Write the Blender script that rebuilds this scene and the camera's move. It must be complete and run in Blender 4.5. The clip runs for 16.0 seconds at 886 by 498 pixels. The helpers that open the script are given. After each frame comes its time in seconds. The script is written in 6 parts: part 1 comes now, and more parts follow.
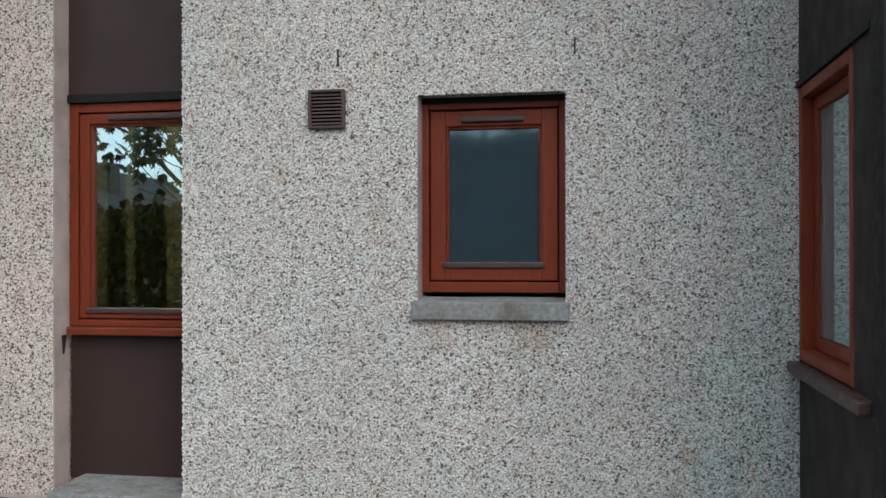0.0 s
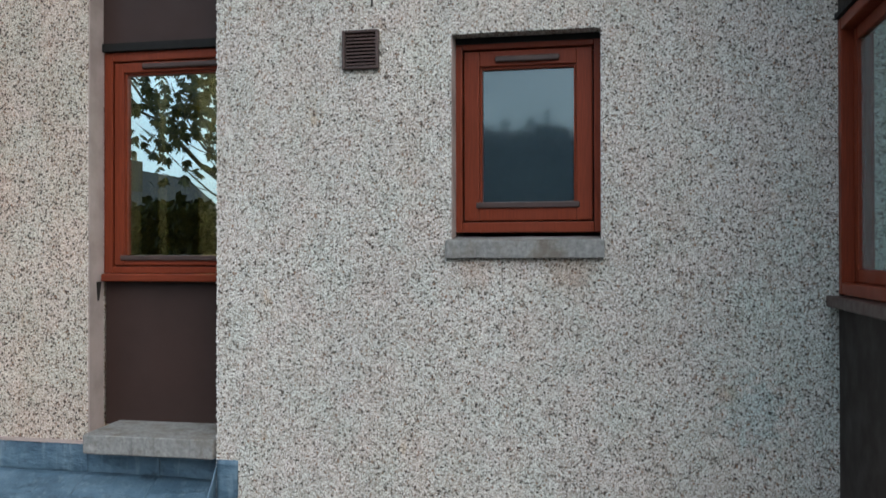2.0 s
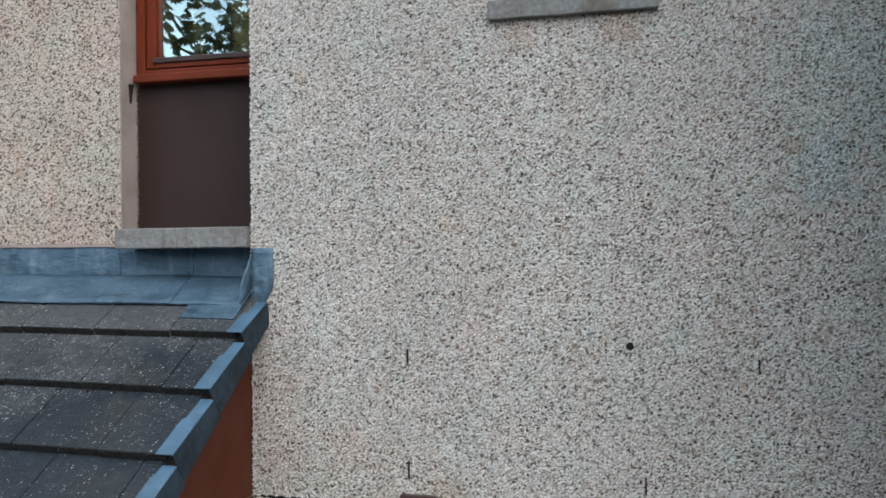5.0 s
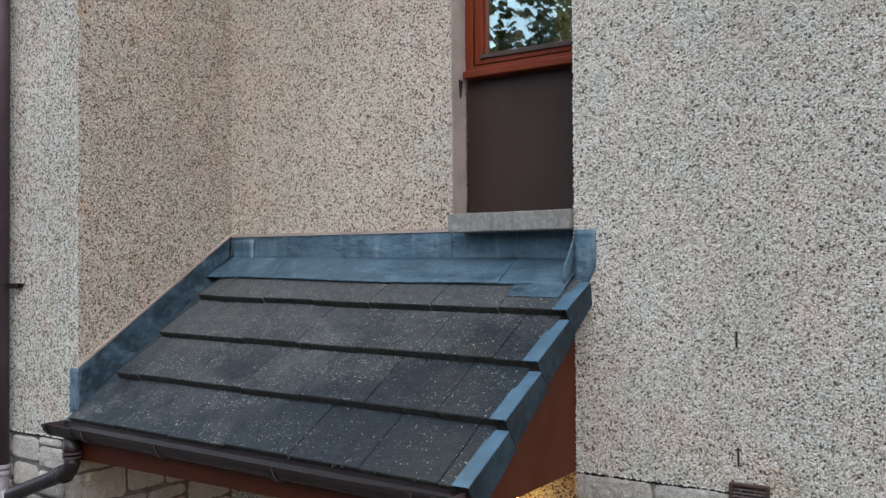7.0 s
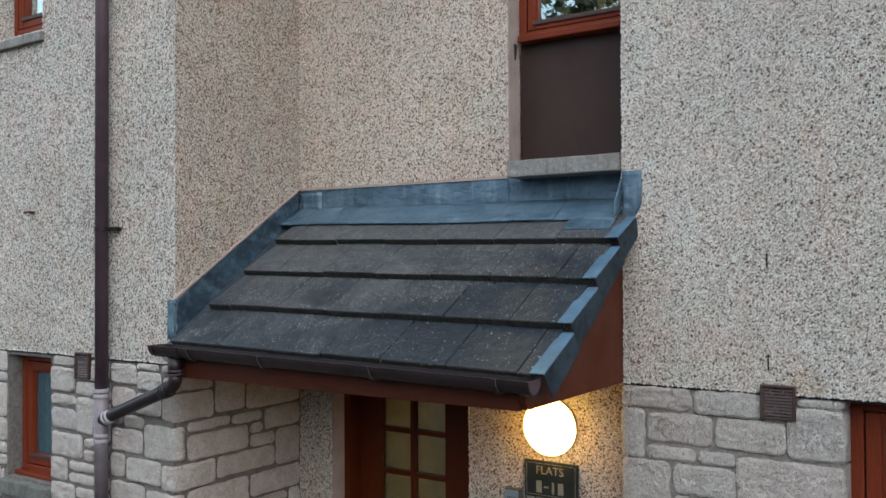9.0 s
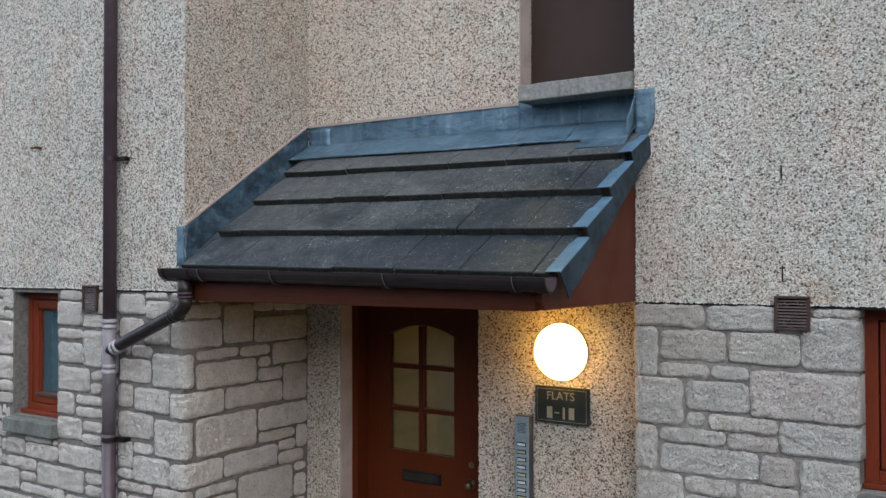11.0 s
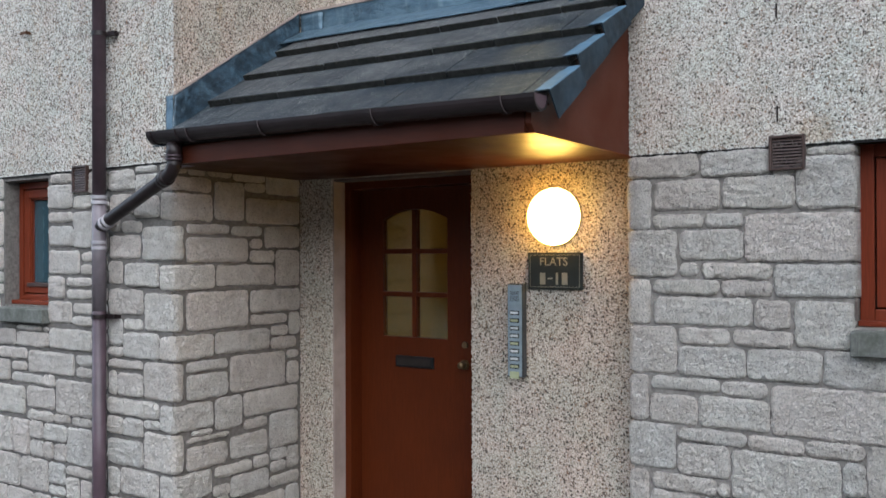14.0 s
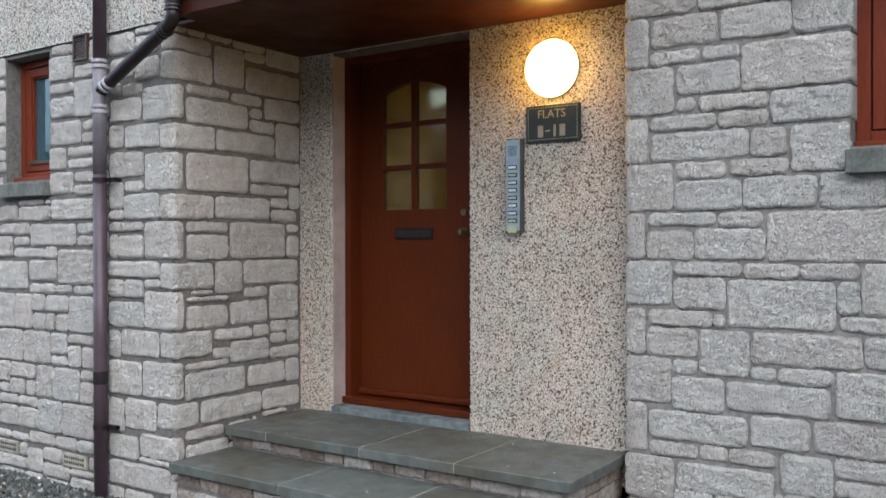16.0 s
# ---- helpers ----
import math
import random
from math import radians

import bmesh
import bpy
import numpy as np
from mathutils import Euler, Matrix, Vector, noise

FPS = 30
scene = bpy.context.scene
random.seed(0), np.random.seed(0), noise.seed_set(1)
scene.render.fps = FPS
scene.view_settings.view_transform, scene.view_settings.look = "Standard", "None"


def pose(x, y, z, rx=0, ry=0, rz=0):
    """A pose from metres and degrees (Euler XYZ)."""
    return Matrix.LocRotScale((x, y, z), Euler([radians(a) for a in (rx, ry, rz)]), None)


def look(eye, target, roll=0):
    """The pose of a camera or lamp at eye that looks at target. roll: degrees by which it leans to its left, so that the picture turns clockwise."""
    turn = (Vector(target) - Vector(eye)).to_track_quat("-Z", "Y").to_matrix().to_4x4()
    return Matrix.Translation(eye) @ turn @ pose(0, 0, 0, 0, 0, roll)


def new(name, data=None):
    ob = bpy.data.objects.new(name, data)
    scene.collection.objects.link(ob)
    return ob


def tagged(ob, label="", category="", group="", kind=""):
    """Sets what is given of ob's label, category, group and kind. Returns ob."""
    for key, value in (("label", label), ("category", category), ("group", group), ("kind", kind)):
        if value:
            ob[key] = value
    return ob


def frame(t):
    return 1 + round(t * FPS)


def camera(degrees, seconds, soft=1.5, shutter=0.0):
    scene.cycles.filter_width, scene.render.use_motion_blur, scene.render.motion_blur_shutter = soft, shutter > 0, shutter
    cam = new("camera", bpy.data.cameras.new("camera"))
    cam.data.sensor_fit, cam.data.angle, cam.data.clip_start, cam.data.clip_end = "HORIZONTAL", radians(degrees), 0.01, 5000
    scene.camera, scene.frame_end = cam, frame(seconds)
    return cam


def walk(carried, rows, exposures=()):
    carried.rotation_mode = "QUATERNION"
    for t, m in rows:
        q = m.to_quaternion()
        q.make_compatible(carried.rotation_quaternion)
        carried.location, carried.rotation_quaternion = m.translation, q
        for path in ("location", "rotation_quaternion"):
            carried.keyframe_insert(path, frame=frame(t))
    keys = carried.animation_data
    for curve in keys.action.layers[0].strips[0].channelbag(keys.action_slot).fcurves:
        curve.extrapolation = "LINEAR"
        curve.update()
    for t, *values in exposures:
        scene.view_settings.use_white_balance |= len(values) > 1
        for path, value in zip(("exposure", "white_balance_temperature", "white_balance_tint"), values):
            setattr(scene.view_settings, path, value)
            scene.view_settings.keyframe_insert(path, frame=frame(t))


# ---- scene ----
cam = camera(53.6, 16.0, soft=1.5, shutter=0.4)
PATH = [
    (0, (1.698, -3.389, 4.567), (1.348, -1.42, 4.573), -0.1),
    (0.5, (1.686, -3.392, 4.534), (1.304, -1.429, 4.554), -0.1),
    (1, (1.671, -3.387, 4.536), (1.269, -1.428, 4.552), -0.1),
    (1.5, (1.652, -3.392, 4.472), (1.255, -1.432, 4.490), -0.0),
    (2, (1.637, -3.394, 4.315), (1.245, -1.433, 4.328), -0.1),
    (2.5, (1.661, -3.377, 4.141), (1.263, -1.417, 4.147), -0.0),
    (3, (1.665, -3.363, 3.982), (1.271, -1.402, 3.981), -0.1),
    (3.2, (1.667, -3.364, 3.925), (1.274, -1.403, 3.918), -0.2),
    (5.3, (1.59, -3.198, 3.376), (1.047, -1.273, 3.4), -0.7),
    (5.5, (1.605, -3.198, 3.355), (0.947, -1.31, 3.384), -0.7),
    (6, (1.599, -3.192, 3.358), (0.634, -1.441, 3.391), -0.6),
    (6.5, (1.535, -3.251, 3.355), (0.434, -1.582, 3.388), -0.4),
    (7, (1.54, -3.276, 3.326), (0.43, -1.613, 3.363), -0.4),
    (7.5, (1.556, -3.417, 3.314), (0.457, -1.747, 3.349), -0.3),
    (8, (1.601, -3.621, 3.281), (0.492, -1.957, 3.314), -0.4),
    (8.5, (1.602, -3.811, 3.184), (0.498, -2.144, 3.216), -0.3),
    (9, (1.573, -3.851, 3.044), (0.46, -2.189, 3.076), -0.3),
    (9.5, (1.515, -3.853, 2.878), (0.402, -2.192, 2.91), -0.3),
    (9.7, (1.493, -3.852, 2.826), (0.382, -2.189, 2.854), -0.3),
    (11.8, (1.505, -3.886, 2.608), (0.399, -2.22, 2.643), -0.1),
    (12, (1.504, -3.881, 2.583), (0.397, -2.215, 2.608), -0.2),
    (12.5, (1.505, -3.86, 2.459), (0.396, -2.196, 2.481), -0.2),
    (13, (1.501, -3.843, 2.328), (0.391, -2.178, 2.348), -0.2),
    (13.5, (1.502, -3.819, 2.196), (0.391, -2.156, 2.213), -0.2),
    (14, (1.512, -3.8, 2.035), (0.401, -2.137, 2.049), -0.2),
    (14.5, (1.521, -3.799, 1.857), (0.409, -2.136, 1.868), -0.1),
    (15, (1.561, -3.778, 1.698), (0.434, -2.125, 1.696), -0.1),
    (15.5, (1.562, -3.796, 1.526), (0.438, -2.142, 1.519), -0.1),
    (16, (1.549, -3.796, 1.35), (0.428, -2.139, 1.342), -0.1),
]
walk(cam, [(t, look(eye, target, roll)) for t, eye, target, roll in PATH],
     exposures=[(0, 0.58, 6280, 7), (2.5, 0.50, 6250, 7), (3.2, 0.50, 6250, 7), (5.5, 0.56, 6220, 8), (6.5, 0.50, 6300, 8), (9.5, 0.44, 6200, 8), (12.0, 0.62, 6080, 8), (14.5, 0.78, 6060, 8), (16, 0.88, 6050, 8)])

# ---- light ----
world = bpy.data.worlds.new("dusk_sky")
scene.world = world
world.use_nodes = True
wn, wl = world.node_tree.nodes, world.node_tree.links
wn.clear()
w_out = wn.new("ShaderNodeOutputWorld")
w_bg = wn.new("ShaderNodeBackground")
w_sky = wn.new("ShaderNodeTexSky")
w_sky.sky_type = "NISHITA"
w_sky.sun_disc = False
w_sky.sun_elevation = radians(28)
w_sky.sun_rotation = radians(142)
w_sky.air_density, w_sky.dust_density, w_sky.ozone_density = 1.0, 2.0, 2.0
w_map = wn.new("ShaderNodeMapping")
w_map.inputs["Scale"].default_value = (1.0, 1.0, 2.4)
w_co = wn.new("ShaderNodeTexCoord")
w_noise = wn.new("ShaderNodeTexNoise")
w_noise.inputs["Scale"].default_value = 2.6
w_noise.inputs["Detail"].default_value = 7
w_ramp = wn.new("ShaderNodeValToRGB")
w_ramp.color_ramp.elements[0].position, w_ramp.color_ramp.elements[1].position = 0.30, 0.58
w_mix = wn.new("ShaderNodeMix")
w_mix.data_type = "RGBA"
w_mix.inputs["B"].default_value = (8.2, 9.6, 11.2, 1)
wl.new(w_co.outputs["Generated"], w_map.inputs["Vector"])
wl.new(w_map.outputs["Vector"], w_noise.inputs["Vector"])
wl.new(w_noise.outputs["Fac"], w_ramp.inputs["Fac"])
wl.new(w_ramp.outputs["Color"], w_mix.inputs["Factor"])
wl.new(w_sky.outputs["Color"], w_mix.inputs["A"])
wl.new(w_mix.outputs["Result"], w_bg.inputs["Color"])
w_bg.inputs["Strength"].default_value = 0.145
wl.new(w_bg.outputs["Background"], w_out.inputs["Surface"])

sun_lamp = new("sun", bpy.data.lights.new("sun", "SUN"))
sun_lamp.data.energy, sun_lamp.data.angle, sun_lamp.data.color = 2.3, radians(80), (1.0, 0.94, 0.88)
sun_lamp.matrix_world = look((6.9, -6.4, 12.2), (0, 0, 2))


# ---- materials ----
ALBEDO_SCALE = (0.79, 0.79, 0.79)


class Nodes:
    """A material under construction: Principled surface with object coordinates at hand."""

    def __init__(self, name, rough=0.6, metal=0.0, colour=None):
        self.m = bpy.data.materials.new(name)
        self.m.use_nodes = True
        self.t = self.m.node_tree
        self.b = self.t.nodes["Principled BSDF"]
        self.b.inputs["Roughness"].default_value = rough
        self.b.inputs["Metallic"].default_value = metal
        if colour:
            self.b.inputs["Base Color"].default_value = (*colour, 1)
        self.co = self.t.nodes.new("ShaderNodeTexCoord").outputs["Object"]

    def node(self, kind, **inputs):
        n = self.t.nodes.new(kind)
        for k, v in inputs.items():
            self.put(n.inputs[k.replace("_", " ")], v)
        return n

    def put(self, socket, v):
        if isinstance(v, bpy.types.NodeSocket):
            self.t.links.new(v, socket)
        else:
            socket.default_value = v

    def noise(self, scale, detail=3, rough=0.5, vector=None, stretch=None):
        n = self.node("ShaderNodeTexNoise", Scale=scale, Detail=detail, Roughness=rough)
        v = vector or self.co
        if stretch:
            mp = self.node("ShaderNodeMapping", Scale=stretch)
            self.put(mp.inputs["Vector"], v)
            v = mp.outputs["Vector"]
        self.put(n.inputs["Vector"], v)
        return n.outputs["Fac"]

    def ramp(self, fac, *stops):
        n = self.node("ShaderNodeValToRGB", Fac=fac)
        e = n.color_ramp.elements
        while len(e) < len(stops):
            e.new(0.5)
        for el, (p, c) in zip(e, stops):
            el.position = p
            el.color = (*c, 1) if isinstance(c, tuple) else (c, c, c, 1)
        return n.outputs["Color"]

    def mix(self, fac, a, b, blend="MIX"):
        n = self.t.nodes.new("ShaderNodeMix")
        n.data_type, n.blend_type = "RGBA", blend
        for k, v in (("Factor", fac), ("A", a), ("B", b)):
            s = n.inputs[k] if k == "Factor" else [i for i in n.inputs if i.name == k and i.type == "RGBA"][0]
            self.put(s, (*v, 1) if isinstance(v, tuple) and len(v) == 3 else v)
        return [o for o in n.outputs if o.type == "RGBA"][0]

    def math(self, op, a, b=0.0):
        n = self.t.nodes.new("ShaderNodeMath")
        n.operation = op
        self.put(n.inputs[0], a)
        self.put(n.inputs[1], b)
        return n.outputs[0]

    def colour(self, v):
        """Base colour scaled down evenly, so that less light bounces between surfaces."""
        self.put(self.b.inputs["Base Color"], self.mix(1.0, v, ALBEDO_SCALE, "MULTIPLY"))

    def rough(self, v):
        self.put(self.b.inputs["Roughness"], v)

    def bump(self, height, strength=0.4, distance=0.004):
        n = self.node("ShaderNodeBump", Height=height, Strength=strength, Distance=distance)
        if self.b.inputs["Normal"].links:
            self.t.links.new(self.b.inputs["Normal"].links[0].from_socket, n.inputs["Normal"])
        self.put(self.b.inputs["Normal"], n.outputs["Normal"])

    def random(self):
        return self.t.nodes.new("ShaderNodeObjectInfo").outputs["Random"]


def voronoi(n, scale, feature="F1", vector=None, randomness=1.0):
    v = n.t.nodes.new("ShaderNodeTexVoronoi")
    v.feature = feature
    n.put(v.inputs["Scale"], scale)
    n.put(v.inputs["Randomness"], randomness)
    n.put(v.inputs["Vector"], vector or n.co)
    return v


def harling(name, tint, dark=0.0, tints=(), fine_by=1.0):
    """Dry-dash render: small pale, tan and dark chips bedded in grey-buff mortar."""
    n = Nodes(name, 0.85)
    warp = n.node("ShaderNodeVectorMath")
    warp.operation = "ADD"
    wob = n.node("ShaderNodeTexNoise", Scale=130.0, Detail=1.0)
    n.put(wob.inputs["Vector"], n.co)
    half = n.node("ShaderNodeVectorMath")
    half.operation = "SCALE"
    n.put(half.inputs[0], wob.outputs["Color"])
    half.inputs["Scale"].default_value = 0.006
    n.put(warp.inputs[0], n.co)
    n.put(warp.inputs[1], half.outputs[0])
    v = voronoi(n, 132 * fine_by, vector=warp.outputs[0])
    sep = n.node("ShaderNodeSeparateColor", Color=v.outputs["Color"])
    chips = n.ramp(sep.outputs[0], (0.0, (0.07, 0.064, 0.058)), (0.03 + dark, (0.16, 0.14, 0.12)), (0.09 + dark * 1.2, (0.52, 0.465, 0.425)),
                   (0.40 + dark, (0.71, 0.675, 0.645)), (0.7, (0.82, 0.80, 0.775)), (1.0, (0.92, 0.91, 0.895)))
    rust = n.math("GREATER_THAN", sep.outputs[1], 0.965)
    chips = n.mix(rust, chips, (0.34, 0.19, 0.115))
    bed = n.ramp(v.outputs["Distance"], (0.46, 0.0), (0.64, 1.0))
    col = n.mix(n.math("MULTIPLY", bed, 0.42), chips, (0.27, 0.25, 0.225))
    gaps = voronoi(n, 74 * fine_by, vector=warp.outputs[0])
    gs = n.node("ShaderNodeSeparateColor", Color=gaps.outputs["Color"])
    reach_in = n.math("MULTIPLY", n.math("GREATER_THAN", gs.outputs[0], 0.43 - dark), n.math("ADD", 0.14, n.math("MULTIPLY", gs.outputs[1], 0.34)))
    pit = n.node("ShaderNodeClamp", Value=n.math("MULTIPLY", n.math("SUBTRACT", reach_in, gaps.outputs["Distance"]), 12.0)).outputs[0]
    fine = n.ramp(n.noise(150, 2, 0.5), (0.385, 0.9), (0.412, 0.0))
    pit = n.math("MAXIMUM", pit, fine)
    # crevice shade between the chips is put into the colour as well
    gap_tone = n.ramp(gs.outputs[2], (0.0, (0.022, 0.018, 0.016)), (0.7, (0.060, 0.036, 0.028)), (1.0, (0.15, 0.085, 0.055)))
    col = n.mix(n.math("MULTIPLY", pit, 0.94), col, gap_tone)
    hue = n.ramp(n.noise(5.0, 4, 0.6), (0.36, (1.035, 0.985, 0.965)), (0.64, (0.965, 1.01, 0.985)))
    col = n.mix(1.0, col, hue, "MULTIPLY")
    brown = n.ramp(n.noise(6.5, 5, 0.6, stretch=(1.6, 1.6, 0.8)), (0.63, 0.0), (0.72, 0.7))
    col = n.mix(brown, col, n.mix(1.0, col, (0.86, 0.72, 0.56), "MULTIPLY"))
    patch = n.ramp(n.noise(1.1, 5, 0.6), (0.3, 0.86), (0.7, 1.05))
    col = n.mix(1.0, col, patch, "MULTIPLY")
    for place, size, amount, stain in tints:
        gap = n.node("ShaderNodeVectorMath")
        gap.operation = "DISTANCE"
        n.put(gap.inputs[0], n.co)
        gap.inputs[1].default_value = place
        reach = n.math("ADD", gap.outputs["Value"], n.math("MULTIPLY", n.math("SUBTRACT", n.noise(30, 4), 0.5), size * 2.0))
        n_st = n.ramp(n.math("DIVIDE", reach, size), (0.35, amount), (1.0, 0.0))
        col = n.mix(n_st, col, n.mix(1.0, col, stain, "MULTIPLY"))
    streak = n.ramp(n.noise(3.0, 4, 0.55, stretch=(2.2, 2.2, 0.35)), (0.45, 0.0), (0.75, 0.35))
    col = n.mix(streak, col, n.mix(1.0, col, (0.95, 0.82, 0.72), "MULTIPLY"))
    col = n.mix(1.0, col, tint, "MULTIPLY")
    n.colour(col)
    dome = n.ramp(v.outputs["Distance"], (0.0, 1.0), (0.75, 0.0))
    lift = n.math("MULTIPLY", dome, n.math("ADD", 0.35, sep.outputs[2]))
    lift = n.math("SUBTRACT", lift, n.math("MULTIPLY", pit, 0.8))
    n.bump(lift, 1.0, 0.0048)
    return n.m


def painted(name, colour, rough=0.4, grain=0.25, vertical=True):
    n = Nodes(name, rough)
    g = n.noise(38, 4, 0.6, stretch=(4, 4, 0.25) if vertical else (0.25, 4, 4))
    big = n.noise(4.0, 3)
    dark = tuple(c * (1 - grain) for c in colour)
    lite = tuple(min(1, c * (1 + grain)) for c in colour)
    col = n.ramp(g, (0.38, dark), (0.62, lite))
    col = n.mix(n.ramp(big, (0.4, 0.0), (0.75, 0.3)), col, tuple(c * 0.6 for c in colour))
    n.colour(col)
    n.rough(n.ramp(big, (0.3, rough * 0.8), (0.7, min(1, rough * 1.3))))
    n.b.inputs["Specular IOR Level"].default_value = 0.12
    n.bump(g, 0.12, 0.002)
    return n.m


def plain(name, colour, rough=0.5, metal=0.0, vary=0.15, scale=9, spec=0.4):
    n = Nodes(name, rough, metal)
    n.b.inputs["Specular IOR Level"].default_value = spec
    f = n.noise(scale, 5, 0.6)
    n.colour(n.ramp(f, (0.38, tuple(c * (1 - vary) for c in colour)), (0.62, tuple(min(1, c * (1 + vary)) for c in colour))))
    n.rough(n.ramp(n.noise(scale * 3, 3), (0.3, rough * 0.85), (0.7, min(1, rough * 1.2))))
    n.bump(n.noise(scale * 18, 3), 0.08, 0.002)
    return n.m


def lead_sheet(name="weathered_lead", dirt_shade=0.06):
    """Oxidised lead: blue-grey bloom, pale runs, and blackish patches of soiling and painted shade."""
    n = Nodes(name, 0.5, 0.25)
    f = n.noise(7, 6, 0.65)
    s = n.noise(11, 4, 0.6, stretch=(3, 3, 0.5))
    col = n.ramp(f, (0.32, (0.055, 0.100, 0.145)), (0.5, (0.085, 0.148, 0.205)), (0.68, (0.125, 0.195, 0.255)))
    col = n.mix(n.ramp(s, (0.56, 0.0), (0.70, 0.4)), col, (0.24, 0.32, 0.37))
    grime_shade = n.ramp(n.noise(8.5, 6, 0.7, stretch=(1, 1, 1.6)), (0.62 - dirt_shade * 0.5, 0.0), (0.74 - dirt_shade * 0.35, 0.85))
    col = n.mix(grime_shade, col, (0.022, 0.036, 0.052))
    n.colour(col)
    n.rough(n.ramp(f, (0.3, 0.38), (0.7, 0.6)))
    n.bump(n.noise(9, 4, 0.5), 0.8, 0.03)
    n.bump(n.noise(5.5, 5, 0.55, stretch=(1.0, 1.6, 2.4)), 0.6, 0.035)
    n.bump(n.noise(60, 4, 0.6), 0.25, 0.004)
    return n.m


def tile_material():
    """Smooth grey concrete tiles: pale up the slope with sky sheen put into the colour, damp and dark by the eaves,
    lichen in drifts.
    """
    n = Nodes("slate_grey_tile", 0.5)
    n.b.inputs["Specular IOR Level"].default_value = 0.26
    base = n.ramp(n.noise(45, 6, 0.65), (0.38, (0.056, 0.060, 0.066)), (0.62, (0.092, 0.097, 0.103)))
    base = n.mix(1.0, base, n.ramp(n.random(), (0.0, 0.92), (1.0, 1.08)), "MULTIPLY")
    xyz = n.node("ShaderNodeSeparateXYZ", Vector=n.co)
    # upper rows keep the painted sky sheen, lower rows go dark and moist
    run = n.math("ADD", n.math("MULTIPLY", xyz.outputs[0], 0.22), n.math("MULTIPLY", xyz.outputs[1], -0.75))
    damp = n.math("ADD", run, n.math("MULTIPLY", n.noise(2.2, 5, 0.6), 1.3))
    wet_no_sheen = n.ramp(damp, (0.62, 0.0), (1.0, 1.0))
    base = n.mix(n.math("MULTIPLY", wet_no_sheen, 0.95), base, n.mix(1.0, base, (0.24, 0.31, 0.38), "MULTIPLY"))
    moss = n.ramp(n.noise(5.5, 5, 0.6), (0.56, 0.0), (0.78, 0.25))
    base = n.mix(moss, base, (0.058, 0.058, 0.050))
    film = n.ramp(n.noise(9, 6, 0.7, stretch=(1.0, 2.2, 2.2)), (0.60, 0.0), (0.74, 0.35))
    base = n.mix(film, base, (0.135, 0.135, 0.125))
    n.rough(n.ramp(n.noise(14, 5, 0.6), (0.35, 0.42), (0.65, 0.60)))
    where = n.ramp(n.noise(3.4, 5, 0.6, stretch=(1.0, 1.5, 1.5)), (0.40, 0.0), (0.58, 1.0))
    where = n.math("MULTIPLY", where, n.ramp(damp, (0.30, 0.4), (0.5, 1.0), (0.92, 1.0), (1.12, 0.35)))
    for scale, share, most in ((180, 0.42, 0.54), (95, 0.09, 0.42)):
        v = voronoi(n, scale)
        sep = n.node("ShaderNodeSeparateColor", Color=v.outputs["Color"])
        spot = n.math("LESS_THAN", v.outputs["Distance"], n.math("MULTIPLY", sep.outputs[0], most))
        pick = n.math("GREATER_THAN", sep.outputs[1], n.math("SUBTRACT", 1.0, n.math("MULTIPLY", where, share)))
        pale = n.ramp(sep.outputs[2], (0.0, (0.19, 0.195, 0.18)), (1.0, (0.52, 0.52, 0.48)))
        base = n.mix(n.math("MULTIPLY", spot, pick), base, pale)
    n.colour(base)
    n.bump(n.noise(120, 4), 0.5, 0.008)
    return n.m


def stone_material():
    """Rock-faced granite-like cast stone: pale, faintly pink, pitted and gritty."""
    n = Nodes("rock_faced_stone", 0.9)
    c = n.ramp(n.noise(13, 6, 0.65), (0.36, (0.70, 0.655, 0.617)), (0.5, (0.79, 0.75, 0.715)), (0.64, (0.86, 0.83, 0.80)))
    tone = n.ramp(n.random(), (0.0, (0.90, 0.86, 0.84)), (0.3, (1.0, 0.965, 0.94)), (0.55, (0.96, 0.96, 0.955)), (0.8, (1.05, 1.03, 1.0)), (1.0, (1.05, 0.99, 0.97)))
    c = n.mix(1.0, c, tone, "MULTIPLY")
    grit = n.ramp(n.noise(165, 3, 0.7), (0.36, 0.42), (0.43, 0.93), (0.55, 1.03), (0.66, 1.12))
    c = n.mix(1.0, c, grit, "MULTIPLY")
    pits = n.ramp(n.noise(72, 4, 0.7), (0.33, 0.55), (0.40, 1.0))
    c = n.mix(1.0, c, pits, "MULTIPLY")
    lich = n.ramp(n.noise(24, 5, 0.7), (0.66, 0.0), (0.76, 0.45))
    c = n.mix(lich, c, (0.50, 0.45, 0.35))
    n.colour(n.mix(1.0, c, (1.01, 1.0, 0.985), "MULTIPLY"))
    n.bump(n.noise(62, 4, 0.65), 1.0, 0.034)
    n.bump(n.noise(150, 3, 0.7), 0.9, 0.016)
    return n.m


def slab_material():
    n = Nodes("green_grey_slate", 0.55)
    c = n.ramp(n.noise(16, 7, 0.7), (0.38, (0.070, 0.076, 0.068)), (0.62, (0.125, 0.130, 0.116)))
    c = n.mix(n.ramp(n.noise(2.6, 4), (0.46, 0.0), (0.62, 0.75)), c, (0.070, 0.058, 0.040))
    c = n.mix(n.ramp(n.noise(34, 5, 0.7), (0.60, 0.0), (0.72, 0.5)), c, (0.20, 0.205, 0.185))
    n.colour(n.mix(1.0, c, n.ramp(n.random(), (0.0, 0.9), (1.0, 1.1)), "MULTIPLY"))
    n.rough(n.ramp(n.noise(9, 4), (0.3, 0.4), (0.7, 0.7)))
    n.bump(n.noise(22, 6, 0.6), 0.3, 0.006)
    return n.m


